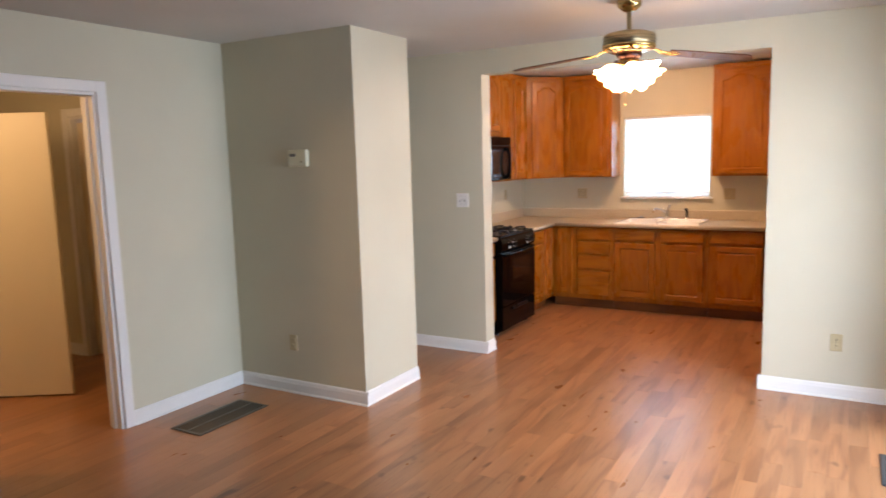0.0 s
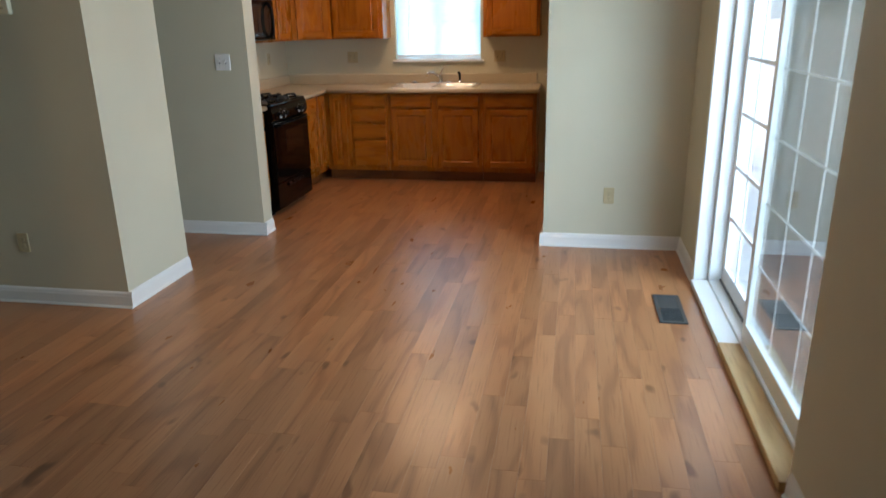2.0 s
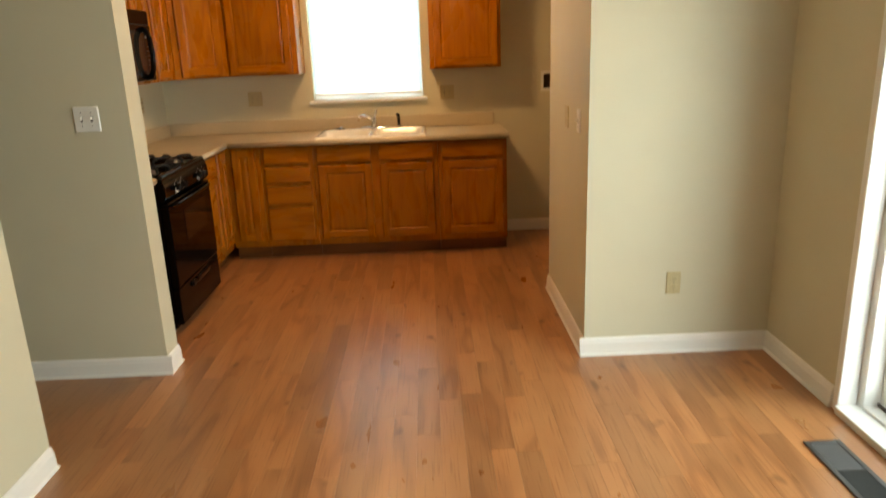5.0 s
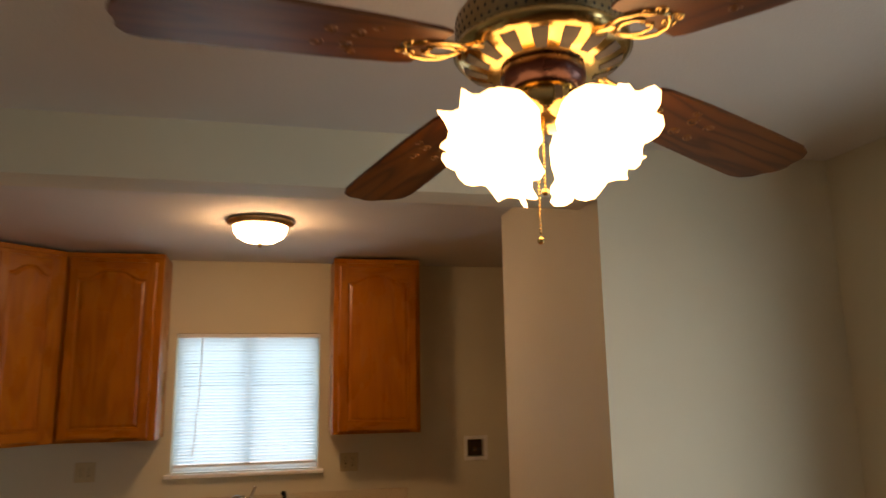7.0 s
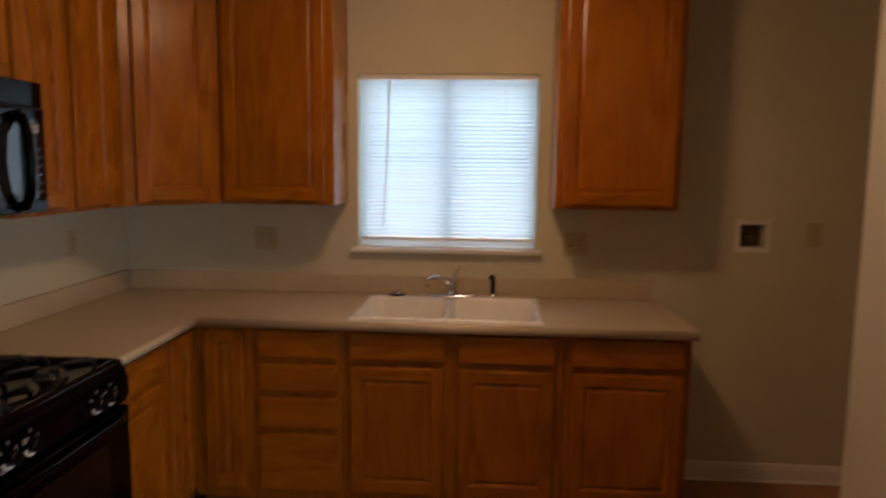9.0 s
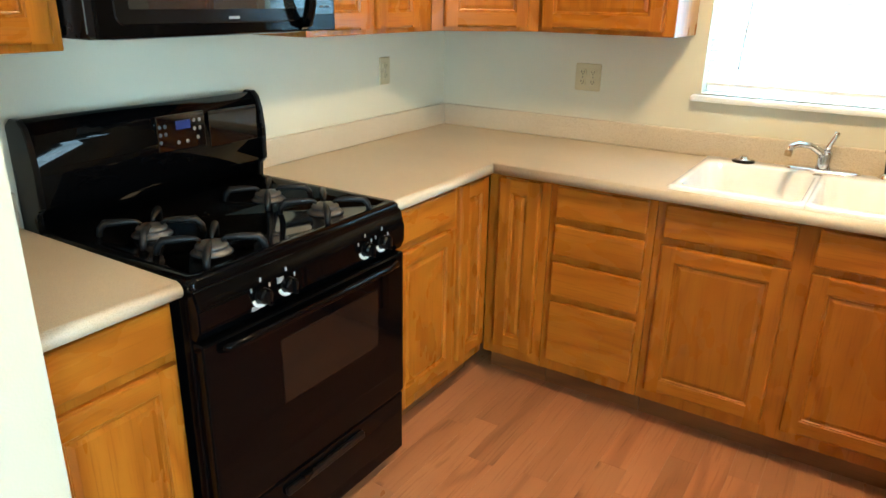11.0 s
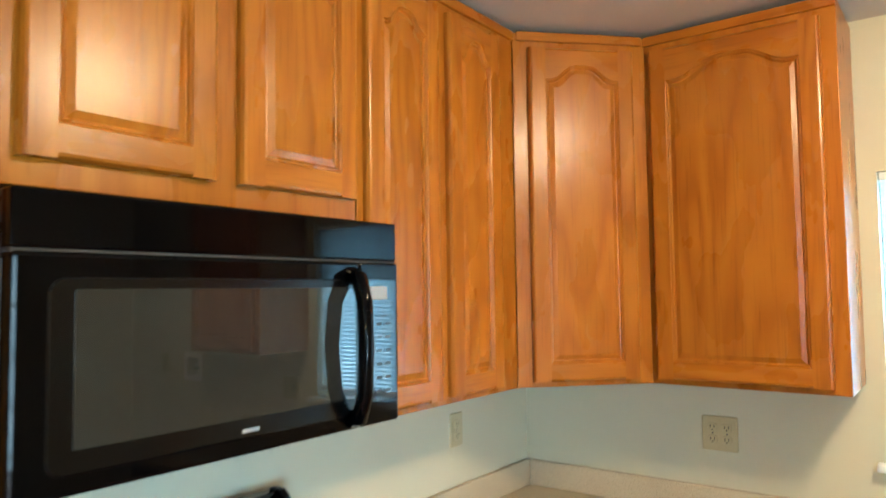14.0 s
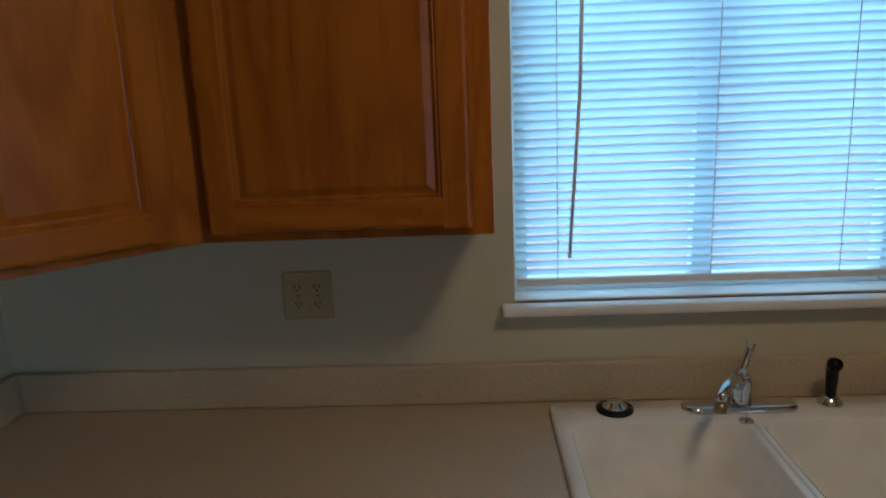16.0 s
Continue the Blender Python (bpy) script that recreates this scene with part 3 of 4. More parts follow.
UB, UT = 1.380, 2.462
BF, LF = 6.585, -2.025
N = lambda x: pose(x, BF, 0)
W_ = lambda y: pose(LF, y, 0, 0, 0, 90)
base_cabinet(N(-2.02), 0.26, "honey oak corner base cabinet with a narrow door", [("door", 0.05, 0.225, 0.155, 0.862)])
base_cabinet(N(-1.76), 0.395, "honey oak base cabinet with four drawers", [("drawer", 0.03, 0.37, 0.745, 0.862), ("drawer", 0.03, 0.37, 0.598, 0.718), ("drawer", 0.03, 0.37, 0.436, 0.571), ("drawer", 0.03, 0.37, 0.155, 0.409)])
base_cabinet(N(-1.365), 0.935, "honey oak sink base cabinet with two doors", [("drawer", 0.03, 0.435, 0.745, 0.862), ("door", 0.03, 0.435, 0.155, 0.718), ("drawer", 0.495, 0.90, 0.745, 0.862), ("door", 0.495, 0.90, 0.155, 0.718)], hollow=True)
base_cabinet(N(-0.43), 0.52, "honey oak base cabinet with one door and a drawer", [("drawer", 0.03, 0.492, 0.745, 0.862), ("door", 0.03, 0.492, 0.155, 0.718)])
base_cabinet(W_(5.918), 0.655, "honey oak base cabinet with a drawer beside the stove", [("drawer", 0.03, 0.395, 0.745, 0.862), ("door", 0.03, 0.395, 0.155, 0.718), ("door", 0.435, 0.64, 0.155, 0.862)])
base_cabinet(W_(YW + WT + 0.002), 0.36, "honey oak base cabinet with a drawer at the wall end", [("drawer", 0.015, 0.347, 0.745, 0.862), ("door", 0.015, 0.347, 0.155, 0.718)])

UF, UL = 6.895, -2.30
DCX, DCY = -2.005, 6.585
U = lambda x: pose(x, UF, 0)
V = lambda y: pose(UL, y, 0, 0, 0, 90)
H1, H2 = UB + 0.018, UT - 0.05
upper_cabinet(U(-2.003), 0.538, "honey oak wall cabinet with an arched raised panel", [(0.02, 0.498, H1, H2, 0.05)], UB, UT)
upper_cabinet(U(-0.462), 0.55, "honey oak wall cabinet beside the window", [(0.035, 0.528, H1, H2, 0.05)], UB, UT)
upper_cabinet(V(5.897), DCY - 5.899, "honey oak wall cabinet with two narrow arched doors", [(0.02, 0.291, H1, H2, 0.045), (0.336, 0.586, H1, H2, 0.045)], UB, UT, 0.329)
upper_cabinet(V(5.144), 0.751, "short honey oak wall cabinet above the microwave", [(0.05, 0.379, 1.875, H2, 0.045), (0.431, 0.74, 1.875, H2, 0.045)], 1.832, UT, 0.329)
upper_cabinet(V(YW + WT + 0.002), 0.372, "honey oak wall cabinet next to the microwave", [(0.012, 0.345, H1, H2, 0.045)], UB, UT, 0.329)
# diagonal corner cabinet
dc = thing("wall_cabinet", pose(0, 0, 0), "honey oak diagonal corner wall cabinet", "kitchen cabinet", "wall cabinets")
bm = bmesh.new()
pl = [(UL, DCY), (DCX, UF), (DCX, YK - 0.002), (KX + 0.002, YK - 0.002), (KX + 0.002, DCY)]
lo, hi = [bm.verts.new((*p, UB)) for p in pl], [bm.verts.new((*p, UT)) for p in pl]
bm.faces.new(lo), bm.faces.new(hi)
for i in range(5):
    bm.faces.new((lo[i], lo[(i + 1) % 5], hi[(i + 1) % 5], hi[i]))
bmesh.ops.recalc_face_normals(bm, faces=bm.faces)
part("body", bm, OAK, dc)
dl = math.hypot(UL - DCX, UF - DCY)
df = part("face_frame", B(0.0, dl, -0.006, 0.0, UB + 0.003, UT - 0.003), OAK, dc, m=pose(UL, DCY, 0, 0, 0, math.degrees(math.atan2(UF - DCY, DCX - UL))))
door("door", dc, 0.045, dl - 0.045, H1, H2, 0.045, m=df.matrix_basis @ pose(0, -0.006, 0))
part("top_moulding", B(0.01, dl - 0.01, -0.014, -0.006, UT - 0.028, UT + 0.002, bevel=0.003), OAK_X, df)

# ---- worktop ----
top = thing("worktop", pose(0, 0, 0), "beige speckled laminate worktop with a low backsplash", "countertop")


CF, CL, CR = 6.555, -1.995, 0.105
SX0, SX1, SYF, SYB = -1.345, -0.51, 6.575, 7.155
Z0, Z1 = 0.876, 0.914


def sheet(xs, ys, gone):
    """A slab over the cells between xs and ys, all but those gone."""
    bm = bmesh.new()
    vt = {(i, j, z): bm.verts.new((px, py, z)) for i, px in enumerate(xs) for j, py in enumerate(ys) for z in (Z0, Z1)}
    cells = {(i, j) for i in range(len(xs) - 1) for j in range(len(ys) - 1)} - set(gone)
    for i, j in cells:
        for z in (Z0, Z1):
            bm.faces.new([vt[a, b, z] for a, b in ((i, j), (i + 1, j), (i + 1, j + 1), (i, j + 1))])
        for di, dj, p, q in ((-1, 0, (i, j), (i, j + 1)), (1, 0, (i + 1, j), (i + 1, j + 1)), (0, -1, (i, j), (i + 1, j)), (0, 1, (i, j + 1), (i + 1, j + 1))):
            if (i + di, j + dj) not in cells:
                bm.faces.new((vt[(*p, Z0)], vt[(*q, Z0)], vt[(*q, Z1)], vt[(*p, Z1)]))
    bmesh.ops.delete(bm, geom=[v for v in bm.verts if not v.link_faces], context="VERTS")
    bmesh.ops.recalc_face_normals(bm, faces=bm.faces)
    return bm


part("slab", sheet([KX + 0.001, CL, SX0 + 0.02, SX1 - 0.02, CR], [5.914, CF, SYF + 0.02, SYB - 0.02, YK - 0.001], [(1, 0), (2, 0), (3, 0), (2, 2)]), COUNTER, top)
part("slab", B(KX + 0.001, CL, YW + WT + 0.001, 5.136, Z0, Z1), COUNTER, top)
# rolled front edges
edge = lambda a, b: tube([a, b], 0.0192, 16)
part("rolled_edge", edge((CL, CF, 0.895), (CR, CF, 0.895)), COUNTER, top, "", True)
part("rolled_edge", edge((CL, 5.914, 0.895), (CL, CF, 0.895)), COUNTER, top, "", True)
part("rolled_edge", edge((CL, YW + WT + 0.001, 0.895), (CL, 5.134, 0.895)), COUNTER, top, "", True)
part("backsplash", B(KX + 0.02, CR - 0.05, YK - 0.02, YK - 0.001, Z1, Z1 + 0.10, bevel=0.006), COUNTER, top)
part("backsplash", B(KX + 0.001, KX + 0.02, 5.914, YK - 0.001, Z1, Z1 + 0.10, bevel=0.006), COUNTER, top)
part("backsplash", B(KX + 0.001, KX + 0.02, YW + WT + 0.001, 5.134, Z1, Z1 + 0.10, bevel=0.006), COUNTER, top)


# ---- sink, tap and fittings ----
sink = thing("kitchen_sink", pose(0, 0, 0), "white enamel double-bowl kitchen sink set in the worktop", "sink")
mid = (SX0 + SX1) / 2
for x0, x1, ix0, ix1 in ((SX0, mid, SX0 + 0.035, mid - 0.018), (mid, SX1, mid + 0.018, SX1 - 0.035)):
    iy0, iy1 = SYF + 0.035, SYB - 0.105
    outer = lambda d, z: [(px, py, z) for px, py in rrect(x0 + (d if x0 == SX0 else 0), x1 - (d if x1 == SX1 else 0), SYF + d, SYB - d, 0.004 + 0.012)]
    inner = lambda d, z, r: [(px, py, z) for px, py in rrect(ix0 + d, ix1 - d, iy0 + d, iy1 - d, r)]
    part("bowl", loft([outer(0, 0.912), outer(0, 0.922), outer(0.006, 0.928), inner(-0.008, 0.928, 0.05), inner(0, 0.922, 0.05), inner(0.012, 0.80, 0.055), inner(0.03, 0.752, 0.06), inner(0.06, 0.744, 0.05)]), SINKW, sink, "", True)
    dr = part("drain", lathe([(0.03, 0.746), (0.042, 0.7475), (0.045, 0.7455), (0.045, 0.744)], 24), CHROME, sink, "chrome basket drain", True, pose((ix0 + ix1) / 2, (iy0 + iy1) / 2, 0))

part("overflow_cap", lathe([(0.012, 0.9305), (0.015, 0.930), (0.016, 0.928)], 18), CHROME, sink, "small chrome hole cap", True, pose(-0.94, 7.042, 0))
tap = thing("kitchen_faucet", pose(-0.932, 7.105, 0.928), "chrome single-lever kitchen faucet on the sink deck", "faucet")
part("base_plate", loft([[(x, y, z) for x, y in rrect(-0.125 + d, 0.125 - d, -0.03 + d, 0.03 - d, 0.0295 - d)] for d, z in ((0, 0), (0, 0.006), (0.006, 0.012), (0.014, 0.014))], True), CHROME, tap, "", True)
part("body", lathe([(0.010, 0.078), (0.021, 0.076), (0.024, 0.066), (0.023, 0.03), (0.026, 0.012)], 24), CHROME, tap, "", True)
part("spout", tube([(0, 0, 0.05), (-0.018, -0.030, 0.078), (-0.048, -0.080, 0.104), (-0.080, -0.134, 0.114), (-0.098, -0.164, 0.106), (-0.102, -0.171, 0.094)], [0.015, 0.0135, 0.0115, 0.0105, 0.0105, 0.010], 14), CHROME, tap, "", True)
part("aerator", tube([(-0.1022, -0.1712, 0.095), (-0.104, -0.174, 0.076)], 0.0125, 14), BRASSD, tap, "brass aerator ring", True)
part("lever", tube([(0, 0, 0.074), (0.008, 0.006, 0.098), (0.02, 0.012, 0.128), (0.026, 0.015, 0.145)], [0.014, 0.009, 0.008, 0.011], 12), CHROME, tap, "", True)
spr = thing("sink_sprayer", pose(-0.73, 7.118, 0.928), "black side sprayer in a chrome holder", "sprayer")
part("holder", lathe([(0.014, 0.02), (0.018, 0.016), (0.026, 0.004), (0.027, 0)], 20), CHROME, spr, "", True)
part("wand", tube([(0, 0, 0.016), (0, 0, 0.06), (-0.001, -0.002, 0.085), (-0.004, -0.012, 0.098), (-0.008, -0.028, 0.102)], [0.011, 0.013, 0.014, 0.015, 0.014], 14), BLACKM, spr, "", True)
plug = thing("drain_stopper", pose(-1.203, 7.108, 0.928), "steel sink stopper with a black rubber rim", "drain stopper")
part("rim", lathe([(0.030, 0.008), (0.041, 0.006), (0.041, 0.0)], 28), BLACKM, plug, "black rubber rim", True)
part("cap", lathe([(0.006, 0.022), (0.016, 0.022), (0.018, 0.014), (0.026, 0.012), (0.029, 0.008)], 28), CHROME, plug, "", True)

# ---- gas stove ----
SW = 0.77
st = thing("gas_stove", pose(-1.955, 5.140, 0, 0, 0, 90), "black freestanding gas stove with four burners", "stove")
part("body", B(0.003, SW - 0.003, 0.03, 0.664, 0.03, 0.905, bevel=0.004), BLACK, st)
part("cooktop", loft([[(x, y, z) for x, y in rrect(a, SW - a, a + 0.002, 0.662 - a, 0.02)] for a, z in ((0.0, 0.895), (0.0, 0.914), (0.006, 0.921), (0.03, 0.921), (0.045, 0.910))]), BLACK, st, "", True)
panel = part("control_panel", prism([(-0.0, 0.895), (0.012, 0.905), (0.03, 0.905), (0.03, 0.772), (0.004, 0.772), (-0.012, 0.80), (-0.012, 0.85)], 0, SW, 0.003), BLACK, st, "", False, pose(0, 0, 0))
panel.data.transform(Matrix(((0, 1, 0, 0), (1, 0, 0, 0), (0, 0, 1, 0), (0, 0, 0, 1))))
panel.data.flip_normals()
kn = lathe([(0.010, 0.026), (0.016, 0.025), (0.0195, 0.020), (0.021, 0.0)], 24)
box(kn, -0.004, 0.004, -0.019, 0.019, 0.02, 0.036, bevel=0.0015)
kn_me = mesh_of(kn, "knob", BLACKM)
cres = bmesh.new()
for k in range(16):
    a0, a1 = radians(196 + 148 * k / 16), radians(196 + 148 * (k + 1) / 16)
    q = [cres.verts.new((r * math.cos(a), r * math.sin(a), 0.0015)) for a, r in ((a0, 0.0225), (a0, 0.031), (a1, 0.031), (a1, 0.0225))]
    q2 = [cres.verts.new((v.co.x, v.co.y, 0.004)) for v in q]
    cres.faces.new(q2)
    for i in range(4):
        cres.faces.new((q[i], q[(i + 1) % 4], q2[(i + 1) % 4], q2[i]))
cres_me = mesh_of(cres, "crescent", WHITEP)
for x in (0.182, 0.267, 0.578, 0.656):
    k_ = new("knob", kn_me)
    k_.parent, k_.matrix_basis = st, pose(x, -0.012, 0.828, 90)
    c_ = new("crescent_mark", cres_me)
    c_.parent, c_.matrix_basis = k_, pose(0, 0, -0.001)
    tagged(c_, "white crescent grip mark")
    for dx, dz in ((-0.03, 0.016), (0.0, 0.034), (0.028, 0.012)):
        part("label_mark", B(x + dx - 0.002, x + dx + 0.002, -0.0135, -0.011, 0.828 + dz, 0.838 + dz), PAPER, st)
part("label_mark", B(0.235, 0.257, -0.0135, -0.011, 0.838, 0.852), PAPER, st)
part("label_mark", B(0.15, 0.172, -0.0135, -0.011, 0.795, 0.806), PAPER, st)
od = part("oven_door", B(0.004, SW - 0.004, -0.012, 0.03, 0.275, 0.766, bevel=0.008), BLACK, st)
part("oven_window", B(0.235, SW - 0.14, -0.0145, -0.010, 0.50, 0.685, bevel=0.002), glossy("oven_window_glass", (0.012, 0.006, 0.004), 0.07, smear=0.02, spec=0.25), od, "smoky brown oven window")
part("handle", tube([(0.05, -0.008, 0.742), (0.065, -0.026, 0.744), (0.12, -0.032, 0.744), (SW / 2, -0.034, 0.744), (SW - 0.12, -0.032, 0.744), (SW - 0.065, -0.026, 0.744), (SW - 0.05, -0.008, 0.742)], 0.0125, 12), BLACK, od, "black bar handle", True)
dw = part("storage_drawer", B(0.004, SW - 0.004, -0.006, 0.03, 0.05, 0.268, bevel=0.006), BLACK, st)
part("drawer_pull", B(0.22, SW - 0.22, -0.020, -0.004, 0.215, 0.24, bevel=0.005), BLACKM, dw)
for x in (0.05, SW - 0.05):
    part("foot", lathe([(0.018, 0.03), (0.018, 0.0)], 12), BLACKM, st, "", False, pose(x, 0.08, 0))
    part("foot", lathe([(0.018, 0.03), (0.018, 0.0)], 12), BLACKM, st, "", False, pose(x, 0.6, 0))
# backguard: leaning face with a rolled top
bgp = [(0.592, 0.905), (0.590, 0.958), (0.566, 0.972), (0.566, 1.06), (0.572, 1.115), (0.585, 1.152), (0.605, 1.167), (0.64, 1.167), (0.663, 1.152), (0.663, 0.905)]
bg = part("backguard", prism(bgp, 0.0, SW, 0.002), BLACK, st, "", True)
bg.data.transform(Matrix(((0, 1, 0, 0), (1, 0, 0, 0), (0, 0, 1, 0), (0, 0, 0, 1))))
bg.data.flip_normals()
for x in (0.0, SW - 0.012):
    cap = part("end_cap", prism([(y - 0.006, z + (0.004 if z > 1 else 0)) for y, z in bgp], x - 0.002, x + 0.014, 0.002), BLACKM, st)
    cap.data.transform(Matrix(((0, 1, 0, 0), (1, 0, 0, 0), (0, 0, 1, 0), (0, 0, 0, 1))))
    cap.data.flip_normals()
ctl = part("clock_panel", B(0.36, 0.53, 0.563, 0.573, 1.045, 1.14, bevel=0.003), DARKGLASS, st, "glossy clock panel", m=pose(0, 0.001, 0, 0))
part("display", B(0.425, 0.475, 0.5605, 0.5645, 1.100, 1.122), LCD, ctl, "blue lit clock display")
for bx, bz in ((0.37, 1.112), (0.388, 1.112), (0.37, 1.092), (0.388, 1.092), (0.37, 1.072), (0.43, 1.066), (0.462, 1.066), (0.49, 1.118), (0.51, 1.118), (0.49, 1.096), (0.51, 1.096), (0.50, 1.072)):
    part("button", lathe([(0.0035, 0.002), (0.0052, 0.0012), (0.0055, 0.0)], 14), VENTM if bx > 0.42 else DIMKEY, ctl, "", False, pose(bx, 0.563, bz, 90))
part("side_panel", B(0.545, SW - 0.03, 0.5645, 0.574, 1.035, 1.135, bevel=0.003), DARKGLASS, st, "glossy black side panel")
part("maker_plate", B(0.43, 0.472, 0.5735, 0.5795, 0.988, 0.995, bevel=0.001), PAPER, st, "small silver plate")
# the backguard stands a little taller than its profile
tall = pose(0, 0, 0.905 * (1 - 1.12)) @ Matrix.Diagonal((1, 1, 1.12, 1))
for ob in list(st.children):
    if ob.name.split(".")[0] in ("backguard", "end_cap", "clock_panel", "side_panel", "maker_plate"):
        ob.matrix_basis = tall @ ob.matrix_basis
burner = lathe([(0.018, 0.024), (0.036, 0.023), (0.040, 0.018), (0.040, 0.014), (0.030, 0.013), (0.046, 0.006), (0.052, 0.0)], 28)
bur_me = mesh_of(burner, "burner", ALUM, True)
g = bmesh.new()
for a in range(4):
    ang = radians(45 + 90 * a)
    c, s = math.cos(ang), math.sin(ang)
    p = lambda r, z: (r * c, r * s, 0.78 * z)
    tube([p(0.128, 0.0), p(0.124, 0.026), p(0.112, 0.044), p(0.07, 0.047), p(0.036, 0.046), p(0.024, 0.036)], [0.0075, 0.009, 0.0105, 0.009, 0.0065, 0.005], 8, g)
gr_me = mesh_of(g, "grate", IRON, True)
for x in (0.17, SW - 0.19):
    for y in (0.135, 0.365):
        for nm, me in (("burner", bur_me), ("grate", gr_me)):
            ob = new(nm, me)
            ob.parent, ob.matrix_basis = st, pose(x, y, 0.9105)
            tagged(ob, "steel burner with a grey cap" if nm == "burner" else "black cast iron burner grate")

# ---- microwave over the stove ----
mw = thing("microwave", pose(-2.182, 5.146, 0.004, 0, 0, 90) @ Matrix.Diagonal((1.012, 1, 1.038, 1)), "black over-the-range microwave with a curved handle", "microwave")
M0, M1, MW = 1.350, 1.745, 0.738
part("case", B(0.002, MW - 0.002, 0.03, 0.445, M0, M1, bevel=0.004), BLACKM, mw)
part("vent_strip", B(0.0, MW, 0.0, 0.031, 1.668, M1, bevel=0.004), BLACK, mw)
md = part("door", B(0.0, 0.622, -0.006, 0.031, M0 + 0.002, 1.664, bevel=0.006), BLACK, mw)
plate_xz = lambda x0, x1, z0, z1, r, ya, yb, e=0.0015: loft([[(px, yy, pz) for px, pz in rrect(x0 + q, x1 - q, z0 + q, z1 - q, r)] for q, yy in ((0, ya), (0, yb + e), (e, yb))], True)
part("window_bezel", plate_xz(0.043, 0.618, 1.378, 1.632, 0.022, -0.005, -0.0085, 0.003), BEZEL, md, "matte black window bezel")
part("window", plate_xz(0.077, 0.606, 1.410, 1.616, 0.004, -0.008, -0.0102, 0.0006), SCREEN, md, "dark mesh window")
part("maker_plate", B(0.345, 0.378, -0.0098, -0.0082, 1.388, 1.394), PAPER, md, "small silver plate")
part("handle", tube([(0.599, -0.004, 1.640), (0.596, -0.030, 1.632), (0.590, -0.050, 1.590), (0.587, -0.057, 1.505), (0.590, -0.050, 1.42), (0.596, -0.030, 1.378), (0.599, -0.004, 1.372)], [0.017, 0.0165, 0.015, 0.0145, 0.015, 0.0165, 0.017], 14), BLACK, md, "curved black handle", True)
cp = part("control_panel", B(0.625, MW, -0.004, 0.031, M0 + 0.002, 1.664, bevel=0.004), BLACK, mw)
part("keypad", plate_xz(0.633, MW - 0.008, 1.395, 1.632, 0.006, -0.0035, -0.0052, 0.001), DARKGLASS, cp, "glossy black keypad")
part("display", B(0.642, 0.702, -0.0066, -0.005, 1.592, 1.618), PAPER, cp, "pale display window")
for k in range(6):
    for j in range(3):
        part("button", B(0.644 + 0.026 * j, 0.660 + 0.026 * j, -0.0058, -0.005, 1.412 + 0.026 * k, 1.417 + 0.026 * k), DIMKEY, cp)
part("side_seam", B(0.0006, 0.003, 0.0312, 0.0322, M0 + 0.012, 1.655), VENTM, mw, "thin pale seam along the case")
part("door_gap", B(0.001, MW - 0.001, 0.004, 0.03, 1.6635, 1.6685), SLOT, mw, "dark gap under the vent strip")
part("underside_grille", B(0.08, MW - 0.08, 0.06, 0.2, M0 - 0.004, M0 + 0.001), VENTM, mw)


# ---- switches, sockets, thermostat, laundry box ----
def plate(name, m, w, label, category, gangs, mat=None):
    """A wall plate, its face to -y; gangs: 'socket', 'switch' or 'blank' from side to side."""
    mat = mat or IVORY
    t = thing(name, m, label, category, "wall plates")
    hh = 0.0575
    part("cover", loft([[(x, y, z) for x, z in rrect(-w / 2 + d, w / 2 - d, -hh + d, hh - d, 0.006)] for d, y in ((0, 0), (0, -0.003), (0.003, -0.006))], True), mat, t)
    for k, kind in enumerate(gangs):
        cx = (k - (len(gangs) - 1) / 2) * 0.046
        if kind == "socket":
            for z in (-0.02, 0.02):
                s = part("socket", loft([[(x, y, zz) for x, zz in rrect(cx - 0.016 + d, cx + 0.016 - d, z - 0.014 + d, z + 0.014 - d, 0.01)] for d, y in ((0, -0.006), (0.001, -0.0085))]), mat, t)
                for dx in (-0.006, 0.006):
                    part("slot", B(cx + dx - 0.0012, cx + dx + 0.0012, -0.0095, -0.008, z - 0.002, z + 0.007), SLOT, s)
                part("slot", B(cx - 0.002, cx + 0.002, -0.0095, -0.008, z - 0.009, z - 0.005), SLOT, s)
        elif kind == "switch":
            part("slot", B(cx - 0.005, cx + 0.005, -0.0068, -0.0058, -0.012, 0.012), SLOT, t)
            part("toggle", B(cx - 0.0035, cx + 0.0035, -0.02, -0.006, -0.002, 0.011, bevel=0.0015), mat, t)
        for z in (-0.03, 0.03) if kind == "switch" else ((0,) if kind == "socket" else (-0.021, 0.021)):
            part("screw", lathe([(0.002, 0.0015), (0.003, 0.0)], 10), ALUM, t, "", False, pose(cx, -0.006, z, 90))
    return t


SOUTH = lambda x, y, z: pose(x, y, z)
plate("light_switch", SOUTH(-2.048, YW, 1.282), 0.115, "white double light switch by the kitchen opening", "light switch", ("switch", "switch"), WHITEP)
plate("wall_outlet", SOUTH(0.695, YW, 0.372), 0.072, "ivory wall outlet above the baseboard", "outlet", ("socket",))
plate("wall_outlet", SOUTH(-2.645, CY0, 0.367), 0.072, "ivory wall outlet under the thermostat", "outlet", ("socket",))
plate("wall_outlet", SOUTH(-1.892, YK, 1.188), 0.115, "ivory double outlet above the worktop", "outlet", ("socket", "socket"))
plate("wall_outlet", SOUTH(-0.327, YK, 1.186), 0.115, "ivory switch and outlet plate beside the window", "outlet", ("switch", "socket"))
plate("wall_outlet", SOUTH(0.81, YK, 1.255), 0.072, "ivory outlet in the laundry corner", "outlet", ("socket",))
